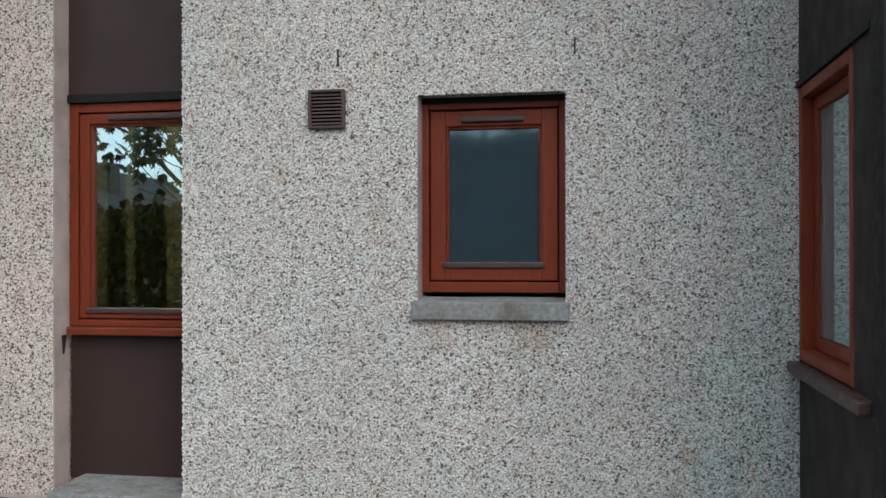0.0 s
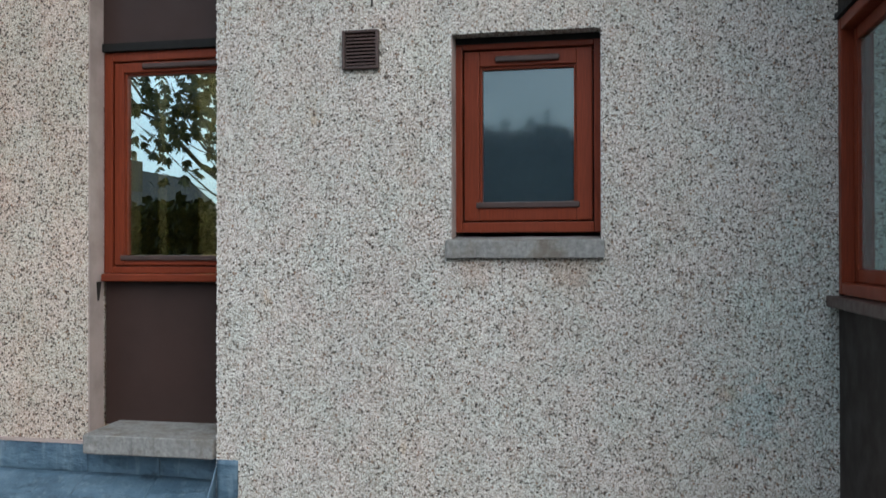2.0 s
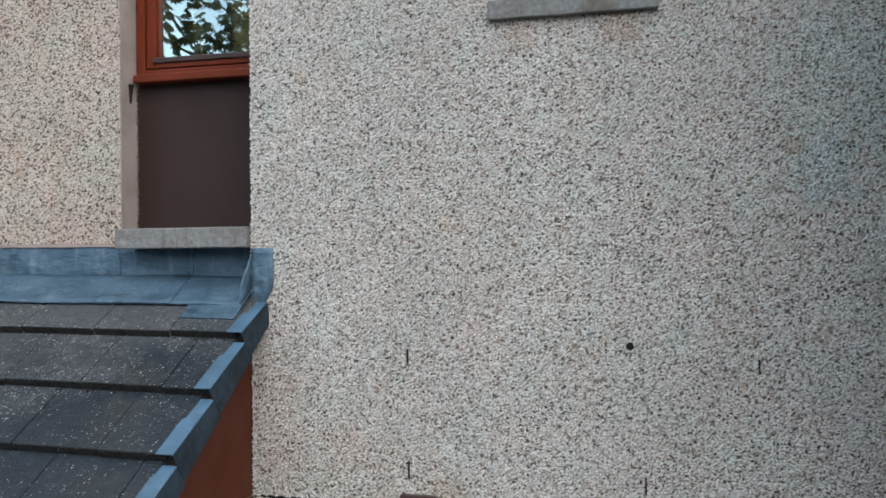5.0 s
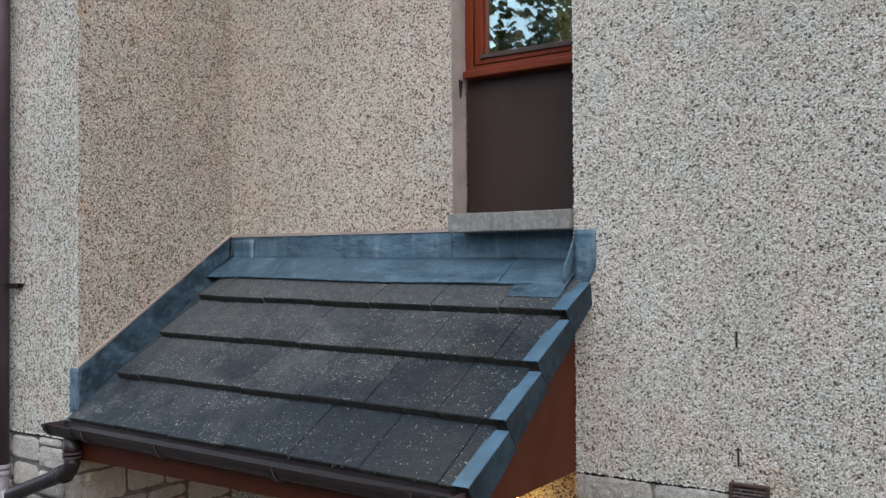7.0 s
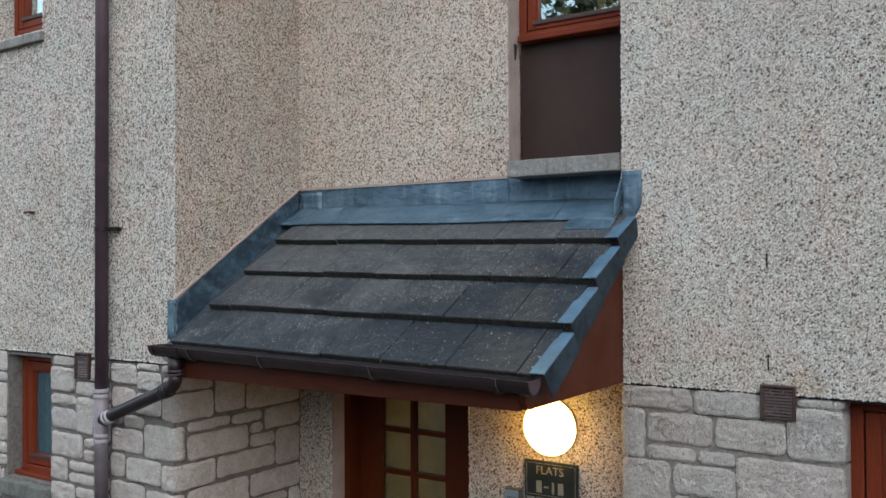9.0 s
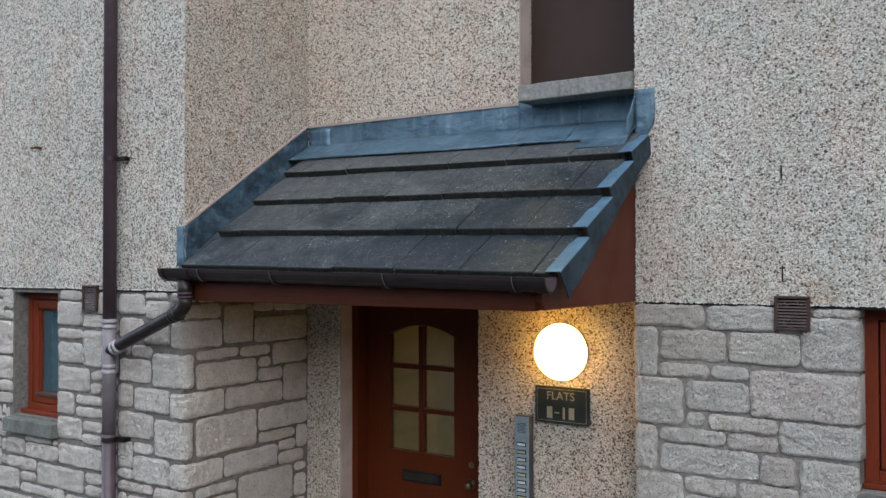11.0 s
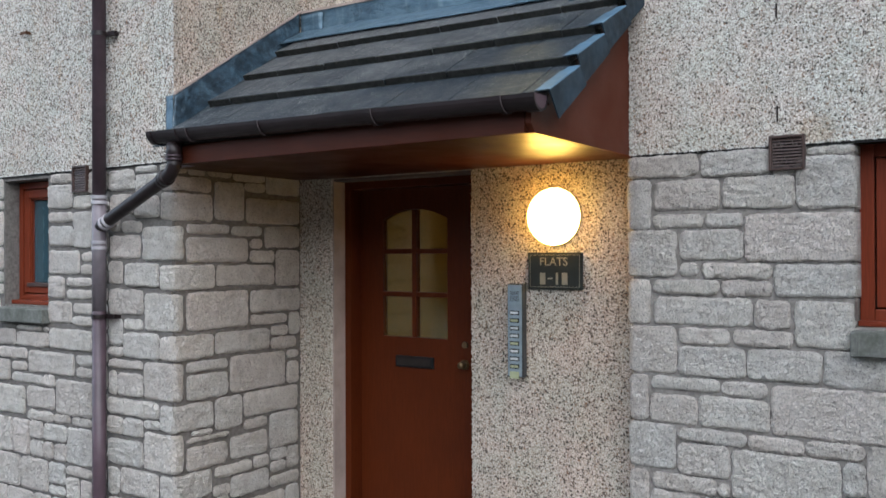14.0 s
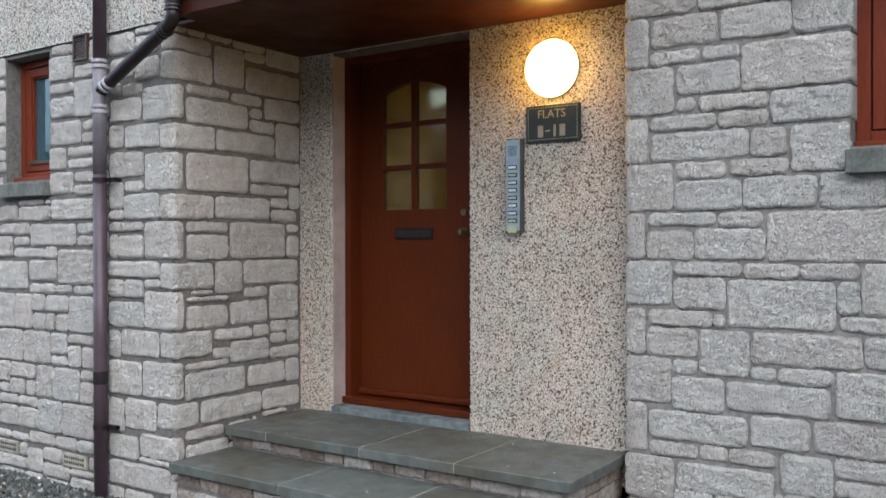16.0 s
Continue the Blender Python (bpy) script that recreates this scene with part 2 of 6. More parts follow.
def mortar_material(name="lime_mortar", pale=1.0):
    n = Nodes(name, 0.95)
    c = n.ramp(n.noise(40, 5, 0.7), (0.38, (0.115, 0.102, 0.092)), (0.62, (0.205, 0.186, 0.172)))
    n.colour(n.mix(1.0, c, (pale, pale, pale), "MULTIPLY"))
    n.bump(n.noise(180, 4, 0.7), 0.6, 0.004)
    return n.m


def pane_glass(name, tint=(1, 1, 1), gloss=0.0, veil=0.0, veil_colour=(0.1, 0.12, 0.13)):
    """Window glass: clear, with a Fresnel mirror; a veil stands for obscured or dusty glass."""
    n = Nodes(name)
    t = n.t
    mirror = {"obscured_door_glass": 1.6, "teal_obscured_glass": 1.2, "bay_glass": 2.0, "bathroom_glass": 2.1}.get(name, 8.0)
    clear = t.nodes.new("ShaderNodeBsdfTransparent")
    clear.inputs["Color"].default_value = (*tint, 1)
    body = clear.outputs[0]
    if veil:
        d = t.nodes.new("ShaderNodeBsdfDiffuse")
        d.inputs["Color"].default_value = (*veil_colour, 1)
        mv = t.nodes.new("ShaderNodeMixShader")
        mv.inputs[0].default_value = veil
        t.links.new(body, mv.inputs[1])
        t.links.new(d.outputs[0], mv.inputs[2])
        body = mv.outputs[0]
    g = t.nodes.new("ShaderNodeBsdfGlossy")
    g.inputs["Roughness"].default_value = gloss
    g.inputs["Color"].default_value = (0.84, 0.98, 0.96, 1)
    fr = n.node("ShaderNodeFresnel", IOR=1.55)
    k = n.math("MULTIPLY", fr.outputs[0], mirror)
    ms = t.nodes.new("ShaderNodeMixShader")
    t.links.new(k, ms.inputs[0])
    t.links.new(body, ms.inputs[1])
    t.links.new(g.outputs[0], ms.inputs[2])
    t.links.new(ms.outputs[0], t.nodes["Material Output"].inputs["Surface"])
    return n.m


def glow(name, colour, strength):
    n = Nodes(name, 0.3, colour=(0.9, 0.9, 0.88))
    n.b.inputs["Emission Color"].default_value = (*colour, 1)
    n.b.inputs["Emission Strength"].default_value = strength
    return n.m


def leaf_material():
    n = Nodes("chestnut_leaf", 0.6)
    n.b.inputs["Specular IOR Level"].default_value = 0.2
    isl = n.t.nodes.new("ShaderNodeNewGeometry").outputs["Random Per Island"]
    n.colour(n.ramp(isl, (0.0, (0.012, 0.018, 0.006)), (0.6, (0.026, 0.034, 0.010)), (1.0, (0.055, 0.050, 0.016))))
    return n.m


def sill_material(name, colour, stain):
    """Cast stone: fine pitted grain, broad brown or mossy stains, pale scuffs and dark runs."""
    n = Nodes(name, 0.85)
    c = n.ramp(n.noise(60, 5, 0.7), (0.35, tuple(v * 0.72 for v in colour)), (0.65, tuple(v * 1.22 for v in colour)))
    c = n.mix(n.ramp(n.noise(8, 5, 0.65, stretch=(1, 1.6, 0.8)), (0.46, 0.0), (0.64, 0.7)), c, stain)
    c = n.mix(n.ramp(n.noise(13, 5, 0.7), (0.60, 0.0), (0.70, 0.55)), c, tuple(v * 1.75 for v in colour))
    c = n.mix(n.ramp(n.noise(26, 3, 0.6, stretch=(1.8, 1, 0.15)), (0.58, 0.0), (0.70, 0.5)), c, tuple(v * 0.4 for v in colour))
    n.colour(c)
    n.bump(n.noise(140, 4, 0.7), 0.6, 0.004)
    return n.m


def riser_material():
    """Small buff and brown split stones under the treads."""
    n = Nodes("buff_riser_stone", 0.9)
    c = n.ramp(n.random(), (0.0, (0.20, 0.15, 0.12)), (0.35, (0.34, 0.27, 0.225)), (0.7, (0.42, 0.35, 0.30)), (1.0, (0.50, 0.45, 0.41)))
    c = n.mix(1.0, c, n.ramp(n.noise(38, 5, 0.7), (0.35, 0.6), (0.65, 1.25)), "MULTIPLY")
    n.colour(c)
    n.bump(n.noise(70, 4, 0.7), 0.9, 0.02)
    return n.m


def curtain_material():
    """Thin olive cloth that lets some of the added light behind it through."""
    n = Nodes("olive_curtain", 0.9)
    col = n.ramp(n.noise(14, 4, 0.6, stretch=(3, 3, 0.3)), (0.35, (0.20, 0.17, 0.05)), (0.65, (0.34, 0.29, 0.10)))
    n.colour(col)
    soft = n.node("ShaderNodeBsdfTranslucent")
    n.put(soft.inputs["Color"], col)
    both = n.node("ShaderNodeMixShader")
    both.inputs[0].default_value = 0.6
    n.t.links.new(n.b.outputs[0], both.inputs[1])
    n.t.links.new(soft.outputs[0], both.inputs[2])
    n.t.links.new(both.outputs[0], n.t.nodes["Material Output"].inputs["Surface"])
    return n.m


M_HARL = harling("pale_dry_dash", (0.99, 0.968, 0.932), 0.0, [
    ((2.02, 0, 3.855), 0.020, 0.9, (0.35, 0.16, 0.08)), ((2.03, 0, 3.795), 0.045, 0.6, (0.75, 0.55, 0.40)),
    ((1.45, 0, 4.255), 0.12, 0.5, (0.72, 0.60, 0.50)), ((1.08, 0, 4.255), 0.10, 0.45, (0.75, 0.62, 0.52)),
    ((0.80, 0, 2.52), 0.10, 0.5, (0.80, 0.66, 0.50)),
    # cool light of the bay corner, put into the wall colour
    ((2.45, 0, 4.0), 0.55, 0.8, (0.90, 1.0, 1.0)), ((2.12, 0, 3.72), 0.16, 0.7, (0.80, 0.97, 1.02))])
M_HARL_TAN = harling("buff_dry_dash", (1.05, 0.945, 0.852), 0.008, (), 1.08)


def chip_material(name, tint):
    n = Nodes(name, 0.85)
    isl = n.t.nodes.new("ShaderNodeNewGeometry").outputs["Random Per Island"]
    c = n.ramp(isl, (0.0, (0.05, 0.046, 0.042)), (0.1, (0.14, 0.12, 0.10)), (0.16, (0.46, 0.41, 0.36)), (0.5, (0.68, 0.66, 0.63)), (1.0, (0.88, 0.87, 0.86)))
    n.colour(n.mix(1.0, c, tint, "MULTIPLY"))
    return n.m


M_CHIP = chip_material("pale_chips", (1.0, 1.0, 0.99))
M_CHIP_TAN = chip_material("buff_chips", (1.0, 0.90, 0.82))
M_STONE = stone_material()
M_MORTAR = mortar_material()
M_MORTAR_PALE = mortar_material("pale_lime_mortar", 1.55)
M_LEAD = lead_sheet()
# side sheet: soiled patches plus the shade of that side, in the colour
M_LEAD_SHADED = lead_sheet("shaded_grimy_lead", 0.5)
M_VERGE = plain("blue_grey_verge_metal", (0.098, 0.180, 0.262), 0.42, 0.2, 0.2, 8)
# verge metal again, with the shade of its side faces in the colour
M_VERGE_SIDE = plain("shaded_lead_verge_side", (0.024, 0.040, 0.056), 0.6, 0.1, 0.35, 9, 0.25)
M_LEAD_DARK = plain("dark_lead_gutter", (0.030, 0.042, 0.055), 0.7, 0, 0.3, 10)
M_TILE_EDGE = plain("damp_mossy_shaded_edge", (0.016, 0.016, 0.014), 0.85, 0, 0.5, 30)
M_TILE = tile_material()
M_SLAB = slab_material()
M_FRAME = painted("red_cedar_stain", (0.175, 0.034, 0.015), 0.42, 0.12)
M_FRAME_H = painted("red_cedar_stain_rail", (0.165, 0.032, 0.014), 0.42, 0.12, vertical=False)
M_DOOR = painted("oxblood_door_stain", (0.096, 0.0195, 0.0055), 0.38, 0.10)
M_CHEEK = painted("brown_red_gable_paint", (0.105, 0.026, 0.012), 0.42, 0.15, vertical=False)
# gable paint again, darkened for the shade under gutter and eaves
M_FASCIA = painted("shaded_brown_red_fascia", (0.058, 0.0145, 0.007), 0.45, 0.15, vertical=False)
M_SOFFIT = painted("shaded_brown_red_board", (0.050, 0.013, 0.007), 0.38, 0.2, vertical=False)
M_PANEL = plain("dark_brown_panel", (0.040, 0.022, 0.018), 0.5, 0, 0.1, 3, 0.22)
M_BLACK = plain("plain_black", (0.012, 0.0115, 0.011), 0.6, spec=0.15)
M_BAYPANEL = plain("dark_bay_cladding", (0.028, 0.022, 0.019), 0.6, 0, 0.12, 3, 0.12)
M_CLIP_EDGE = plain("pale_clip_edge", (0.085, 0.066, 0.068), 0.5)
M_MOSS = plain("dead_moss", (0.030, 0.026, 0.015), 0.95, 0, 0.6, 60)
M_GUTTER = plain("brown_pvc", (0.017, 0.0105, 0.011), 0.4, 0, 0.25, spec=0.3)
M_PIPE = plain("faded_brown_pvc", (0.075, 0.048, 0.059), 0.4, 0, 0.22, 5)
M_RING = plain("pale_seal_ring", (0.34, 0.32, 0.34), 0.4)
M_VENT = plain("brown_vent_plastic", (0.055, 0.030, 0.024), 0.45)
M_SILL = sill_material("cast_stone_sill", (0.235, 0.23, 0.218), (0.12, 0.092, 0.062))
M_SILL_GREEN = sill_material("mossy_stone_sill", (0.15, 0.152, 0.138), (0.055, 0.062, 0.042))
M_REVEAL = plain("smooth_buff_render", (0.40, 0.318, 0.287), 0.85, 0, 0.14, 5)
M_GLASS = pane_glass("window_glass", (0.62, 0.66, 0.66))
M_OBSCURE = pane_glass("bathroom_glass", (0.25, 0.30, 0.33), 0.05, 0.42, (0.055, 0.085, 0.105))
M_BAYGLASS = pane_glass("bay_glass", (0.55, 0.64, 0.64), 0.05, 0.35, (0.38, 0.52, 0.52))
M_OBSCURE_TEAL = pane_glass("teal_obscured_glass", (0.25, 0.30, 0.33), 0.03, 0.75, (0.045, 0.085, 0.105))
M_DOORGLASS = pane_glass("obscured_door_glass", (0.95, 0.80, 0.45), 0.1, 0.1, (0.25, 0.19, 0.08))
M_LAMP = glow("opal_lamp_glow", (1.0, 0.55, 0.10), 22.0)
M_HALL_LAMP = glow("hall_lamp_glow", (1.0, 0.70, 0.30), 7.5)
M_STAIR_FILL = glow("stair_fill_glow", (1.0, 0.78, 0.30), 700.0)
M_HALL = plain("cream_hall_paint", (0.55, 0.42, 0.20), 0.8, 0, 0.08)
M_ROOM = plain("dim_room_plaster", (0.30, 0.29, 0.27), 0.9, 0, 0.1)
M_PLAQUE = plain("black_slate_plaque", (0.016, 0.020, 0.018), 0.35, 0, 0.2)
M_GILT = plain("worn_gilt_letter", (0.25, 0.235, 0.185), 0.5)
M_STEEL = plain("brushed_steel_plate", (0.36, 0.43, 0.48), 0.38, 0.6, 0.1, 20)
M_DARKCASE = plain("dark_grey_case", (0.05, 0.055, 0.06), 0.45)
M_LABEL = plain("paper_label", (0.78, 0.80, 0.78), 0.6)
M_LABEL_Y = plain("yellowed_label", (0.48, 0.50, 0.30), 0.6)
M_BUTTON = plain("dark_button", (0.014, 0.014, 0.015), 0.5, spec=0.15)
M_BRASS = plain("dull_brass", (0.23, 0.15, 0.075), 0.4, 0.7)
M_THRESH = plain("grey_threshold_paint", (0.15, 0.168, 0.168), 0.8, 0, 0.4, 9)
M_RISER = riser_material()
M_AIRBRICK = plain("buff_fired_clay", (0.40, 0.36, 0.295), 0.9, 0, 0.25, 20)
M_GROUT = plain("pale_joint_mortar", (0.30, 0.30, 0.27), 0.95)
M_LEAF = leaf_material()
M_BARK = plain("grey_brown_bark", (0.075, 0.06, 0.048), 0.9, 0, 0.35, 12)
M_ROOFFAR = plain("far_roof_slate", (0.03, 0.031, 0.034), 0.8, spec=0.1)
M_WALLFAR = plain("far_wall_stone", (0.06, 0.055, 0.05), 0.9, spec=0.1)
M_CURTAIN = curtain_material()
M_RUST = plain("rusty_mark", (0.10, 0.045, 0.022), 0.9)
M_PIN = plain("dark_metal_pin", (0.030, 0.024, 0.021), 0.7, spec=0.15)


def ground_material():
    n = Nodes("dark_wet_gravel", 0.8)
    v = voronoi(n, 38)
    sep = n.node("ShaderNodeSeparateColor", Color=v.outputs["Color"])
    c = n.ramp(sep.outputs[0], (0.0, (0.03, 0.03, 0.03)), (0.6, (0.09, 0.088, 0.08)), (1.0, (0.2, 0.19, 0.175)))
    c = n.mix(n.ramp(n.noise(0.7, 5), (0.45, 0.0), (0.7, 0.6)), c, (0.045, 0.05, 0.03))
    n.colour(c)
    n.bump(v.outputs["Distance"], 0.8, 0.02)
    return n.m


M_LAMPRING = plain("cream_lamp_base", (0.55, 0.46, 0.32), 0.5)
# buff like the reveal, browned to carry the shade over the door
M_LINTEL = plain("shaded_buff_lintel", (0.13, 0.095, 0.08), 0.7)
M_GROUND = ground_material()


# ---- building helpers ----
def thing(name, label="", category="", group="", kind="", at=(0, 0, 0)):
    ob = new(name)
    ob.location = at
    ob.empty_display_size = 0.1
    return tagged(ob, label, category, group, kind)


def finish(bm, name, material, smooth=False):
    me = bpy.data.meshes.new(name)
    bmesh.ops.recalc_face_normals(bm, faces=bm.faces)
    bm.to_mesh(me)
    bm.free()
    me.materials.append(material)
    if smooth:
        for p in me.polygons:
            p.use_smooth = True
    return me


def part(name, bm, material, parent=None, label="", smooth=False):
    ob = new(name, finish(bm, name, material, smooth))
    if parent:
        ob.parent = parent
        ob.matrix_parent_inverse = Matrix.Translation(-total_at(parent))
    return tagged(ob, label)


def total_at(ob):
    v = Vector(ob.location)
    while ob.parent:
        ob = ob.parent
        v = v + Vector((0, 0, 0))
    return v


def box(bm, x0, x1, y0, y1, z0, z1, bevel=0.0):
    vs = [bm.verts.new((x, y, z)) for x in (x0, x1) for y in (y0, y1) for z in (z0, z1)]
    fs = [bm.faces.new([vs[i] for i in q]) for q in ((0, 1, 3, 2), (4, 6, 7, 5), (0, 4, 5, 1), (2, 3, 7, 6), (0, 2, 6, 4), (1, 5, 7, 3))]
    if bevel:
        es = list({e for f in fs for e in f.edges})
        bmesh.ops.bevel(bm, geom=es, offset=bevel, segments=2, affect="EDGES", profile=0.5)
    return bm


def boxed(*args, bevel=0.0):
    return box(bmesh.new(), *args, bevel=bevel)


def tube(bm, points, radius, sides=20, caps=True):
    """A round pipe through the points, mitred at the bends."""
    pts = [Vector(p) for p in points]
    rings = []
    for i, p in enumerate(pts):
        a = (pts[i] - pts[i - 1]).normalized() if i else (pts[1] - pts[0]).normalized()
        b = (pts[i + 1] - pts[i]).normalized() if i + 1 < len(pts) else a
        d = (a + b).normalized()
        ref = Vector((0, 1, 0)) if abs(d.y) < 0.9 else Vector((1, 0, 0))
        u = d.cross(ref).normalized()
        v = d.cross(u).normalized()
        rings.append([bm.verts.new(p + radius * (math.cos(k * math.tau / sides) * u + math.sin(k * math.tau / sides) * v)) for k in range(sides)])
    for r0, r1 in zip(rings, rings[1:]):
        for k in range(sides):
            bm.faces.new((r0[k], r0[(k + 1) % sides], r1[(k + 1) % sides], r1[k]))
    if caps:
        bm.faces.new(rings[0])
        bm.faces.new(list(reversed(rings[-1])))
    return bm


def wall_sheet(xs, zs, holes, y0, y1, swap=False):
    """A wall on a grid of cells with openings cut right through; swap: it runs along y instead of x."""
    bm = bmesh.new()
    keep = {}
    for i in range(len(xs) - 1):
        for j in range(len(zs) - 1):
            cx, cz = (xs[i] + xs[i + 1]) / 2, (zs[j] + zs[j + 1]) / 2
            keep[i, j] = not any(a < cx < b and c < cz < d for a, b, c, d in holes)
    made = {}

    def vert(i, j, y):
        if (i, j, y) not in made:
            made[i, j, y] = bm.verts.new((y, xs[i], zs[j]) if swap else (xs[i], y, zs[j]))
        return made[i, j, y]

    for (i, j), k in keep.items():
        if not k:
            continue
        for y in (y0, y1):
            bm.faces.new((vert(i, j, y), vert(i + 1, j, y), vert(i + 1, j + 1, y), vert(i, j + 1, y)))
        for (di, dj), (a, b) in {(-1, 0): ((i, j), (i, j + 1)), (1, 0): ((i + 1, j), (i + 1, j + 1)),
                                 (0, -1): ((i, j), (i + 1, j)), (0, 1): ((i, j + 1), (i + 1, j + 1))}.items():
            if not keep.get((i + di, j + dj), False):
                bm.faces.new((vert(*a, y0), vert(*b, y0), vert(*b, y1), vert(*a, y1)))
    return bm


# ---- the plan, in metres: main wall face y = 0, its left arris x = 0 ----
WING_X, WING_Y = -2.135, -0.83      # arris of the projecting wing
RECESS_Y = 0.12                     # face of the entrance recess
STONE_TOP, WING_STONE_TOP = 2.487, 2.525
TOP = 7.5
GROUND_Z = -0.03
BAY_X, BAY_Y = 2.42, -0.93
PITCH = 0.714                       # rise of the porch roof over its run
EAVE_Y, EAVE_Z, GAUGE = -0.949, 2.63, 0.2425


def roof_z(y, x=0.0):
    """Top of the tiles; the eaves run out of level by a little."""
    return EAVE_Z + (y - EAVE_Y) * PITCH + 0.016 * (0.05 - x)


def setting(name, bm, material, label, category="wall", smooth=False):
    return tagged(part(name, bm, material, None, "", smooth), label, category, "", "structure")


# ground: one sheet
bm = bmesh.new()
bmesh.ops.create_grid(bm, x_segments=40, y_segments=40, size=600)
for v in bm.verts:
    v.co.z = GROUND_Z
setting("ground", bm, M_GROUND, "dark damp gravel and earth ground sheet", "ground")

# rendered walls
main_holes = [(0.99, 1.577, 4.335, 5.185)]
bm = wall_sheet([0, 0.99, 1.577, BAY_X + 0.1], [STONE_TOP, 4.335, 5.185, TOP], main_holes, 0, 0.3)
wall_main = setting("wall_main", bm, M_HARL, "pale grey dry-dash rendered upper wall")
bm = wall_sheet([WING_X - 0.3, -1.89, -0.925, -0.677, 0.0], [0.2, 2.483, 3.46, TOP], [(-1.89, -0.925, 0, 2.483), (-0.677, 0.1, 3.46, 8)], RECESS_Y, 0.42)
wall_recess = setting("wall_recess", bm, M_HARL_TAN, "buff dry-dash rendered wall of the entrance recess")
wing_holes = [(-3.71, -3.25, 0, 2.6), (-3.80, -3.33, 4.46, 5.35)]
bm = wall_sheet([-6.0, -3.80, -3.71, -3.33, -3.25, WING_X - 0.003], [WING_STONE_TOP, 4.46, 5.35, TOP], wing_holes[1:], WING_Y, WING_Y + 0.25)
wall_wing = setting("wall_wing", bm, M_HARL, "pale dry-dash rendered front of the projecting wing")
bm = boxed(WING_X - 0.25, WING_X, WING_Y + 0.003, RECESS_Y + 0.1, WING_STONE_TOP, TOP)
wall_return = setting("wall_return", bm, M_HARL_TAN, "buff dry-dash rendered return wall of the wing")

# stone courses' backing
bm = wall_sheet([0.012, 0.935, 1.6, BAY_X + 0.1], [-0.2, 1.74, STONE_TOP - 0.004], [(0.935, 1.6, 1.74, 2.6)], 0.010, 0.3)
wall_stone_main = setting("wall_stone_main", bm, M_MORTAR_PALE, "grey rock-faced stone wall with recessed mortar joints")
bm = wall_sheet([-6.0, -3.71, -3.25, WING_X - 0.02], [-0.2, 1.744, 2.495, WING_STONE_TOP - 0.004], [(-3.71, -3.25, 1.744, 2.495)], WING_Y + 0.010, WING_Y + 0.25)
box(bm, WING_X - 0.25, WING_X - 0.010, WING_Y + 0.02, RECESS_Y + 0.05, -0.2, WING_STONE_TOP - 0.004)
wall_stone_wing = setting("wall_stone_wing", bm, M_MORTAR, "grey rock-faced stone wall of the wing with dark joints")

# closing shell of the building, unseen
bm = bmesh.new()
box(bm, -6.2, -6.0, WING_Y, 5.2, -0.2, TOP)
box(bm, 6.0, 6.2, BAY_Y, 5.2, -0.2, TOP)
box(bm, -6.2, 6.2, 5.2, 5.4, -0.2, TOP)
setting("wall_back", bm, M_ROOM, "plain plastered inner walls closing the house")
setting("ceiling", boxed(-6.2, 6.2, BAY_Y, 5.4, TOP, TOP + 0.2), M_ROOM, "plain flat slab over the upper storey", "ceiling")
bm = boxed(-6.0, WING_X - 0.26, WING_Y + 0.27, 5.2, 2.8, 3.0)
box(bm, 0.31, 6.0, 0.31, 5.2, 2.8, 3.0)
box(bm, WING_X - 0.26, 0.31, 0.43, 5.2, 2.8, 3.0)
setting("floor_upper", bm, M_ROOM, "plain upper floor slab inside", "floor")
bm = boxed(WING_X - 0.3, WING_X - 0.2, 0.43, 5.2, 3.0, TOP)
box(bm, 0.2, 0.3, 0.43, 5.2, 3.0, TOP)
box(bm, WING_X - 0.3, 0.3, 3.0, 3.1, 3.0, TOP)
setting("wall_stair", bm, M_ROOM, "dim plastered walls of the stair landing")

# lit hall behind the front door
bm = bmesh.new()
box(bm, WING_X - 0.2, WING_X - 0.1, 0.43, 2.6, 0.3, 2.8)
box(bm, -0.1, 0.0, 0.43, 2.6, 0.3, 2.8)
box(bm, WING_X - 0.2, 0.0, 2.6, 2.7, 0.3, 2.8)
box(bm, WING_X - 0.2, 0.0, 0.43, 2.6, 0.2, 0.3)
setting("wall_hall", bm, M_HALL, "cream painted walls of the lit entrance hall")
hall_lamp = thing("hall_ceiling_lamp", "lit round opal lamp on the hall ceiling", "lamp", at=(-1.2, 1.6, 2.8))
bm = bmesh.new()
bmesh.ops.create_uvsphere(bm, u_segments=16, v_segments=8, radius=0.12)
for v in bm.verts:
    v.co = Vector((v.co.x - 1.2, v.co.y + 1.6, v.co.z * 0.5 + 2.75))
part("bowl", bm, M_HALL_LAMP, hall_lamp, smooth=True)
part("rim", tube(bmesh.new(), [(-1.2, 1.6, 2.76), (-1.2, 1.6, 2.80)], 0.13), M_STEEL, hall_lamp)


# ---- windows ----
def ring(bm, x0, x1, z0, z1, w, y0, y1, bevel=0.004, bottom=None):
    """Four members of a frame: stiles and rails round an opening."""
    b = bottom or w
    box(bm, x0, x0 + w, y0, y1, z0, z1, bevel)
    box(bm, x1 - w, x1, y0, y1, z0, z1, bevel)
    box(bm, x0 + w, x1 - w, y0, y1, z0, z0 + b, bevel)
    box(bm, x0 + w, x1 - w, y0, y1, z1 - w, z1, bevel)
    return bm


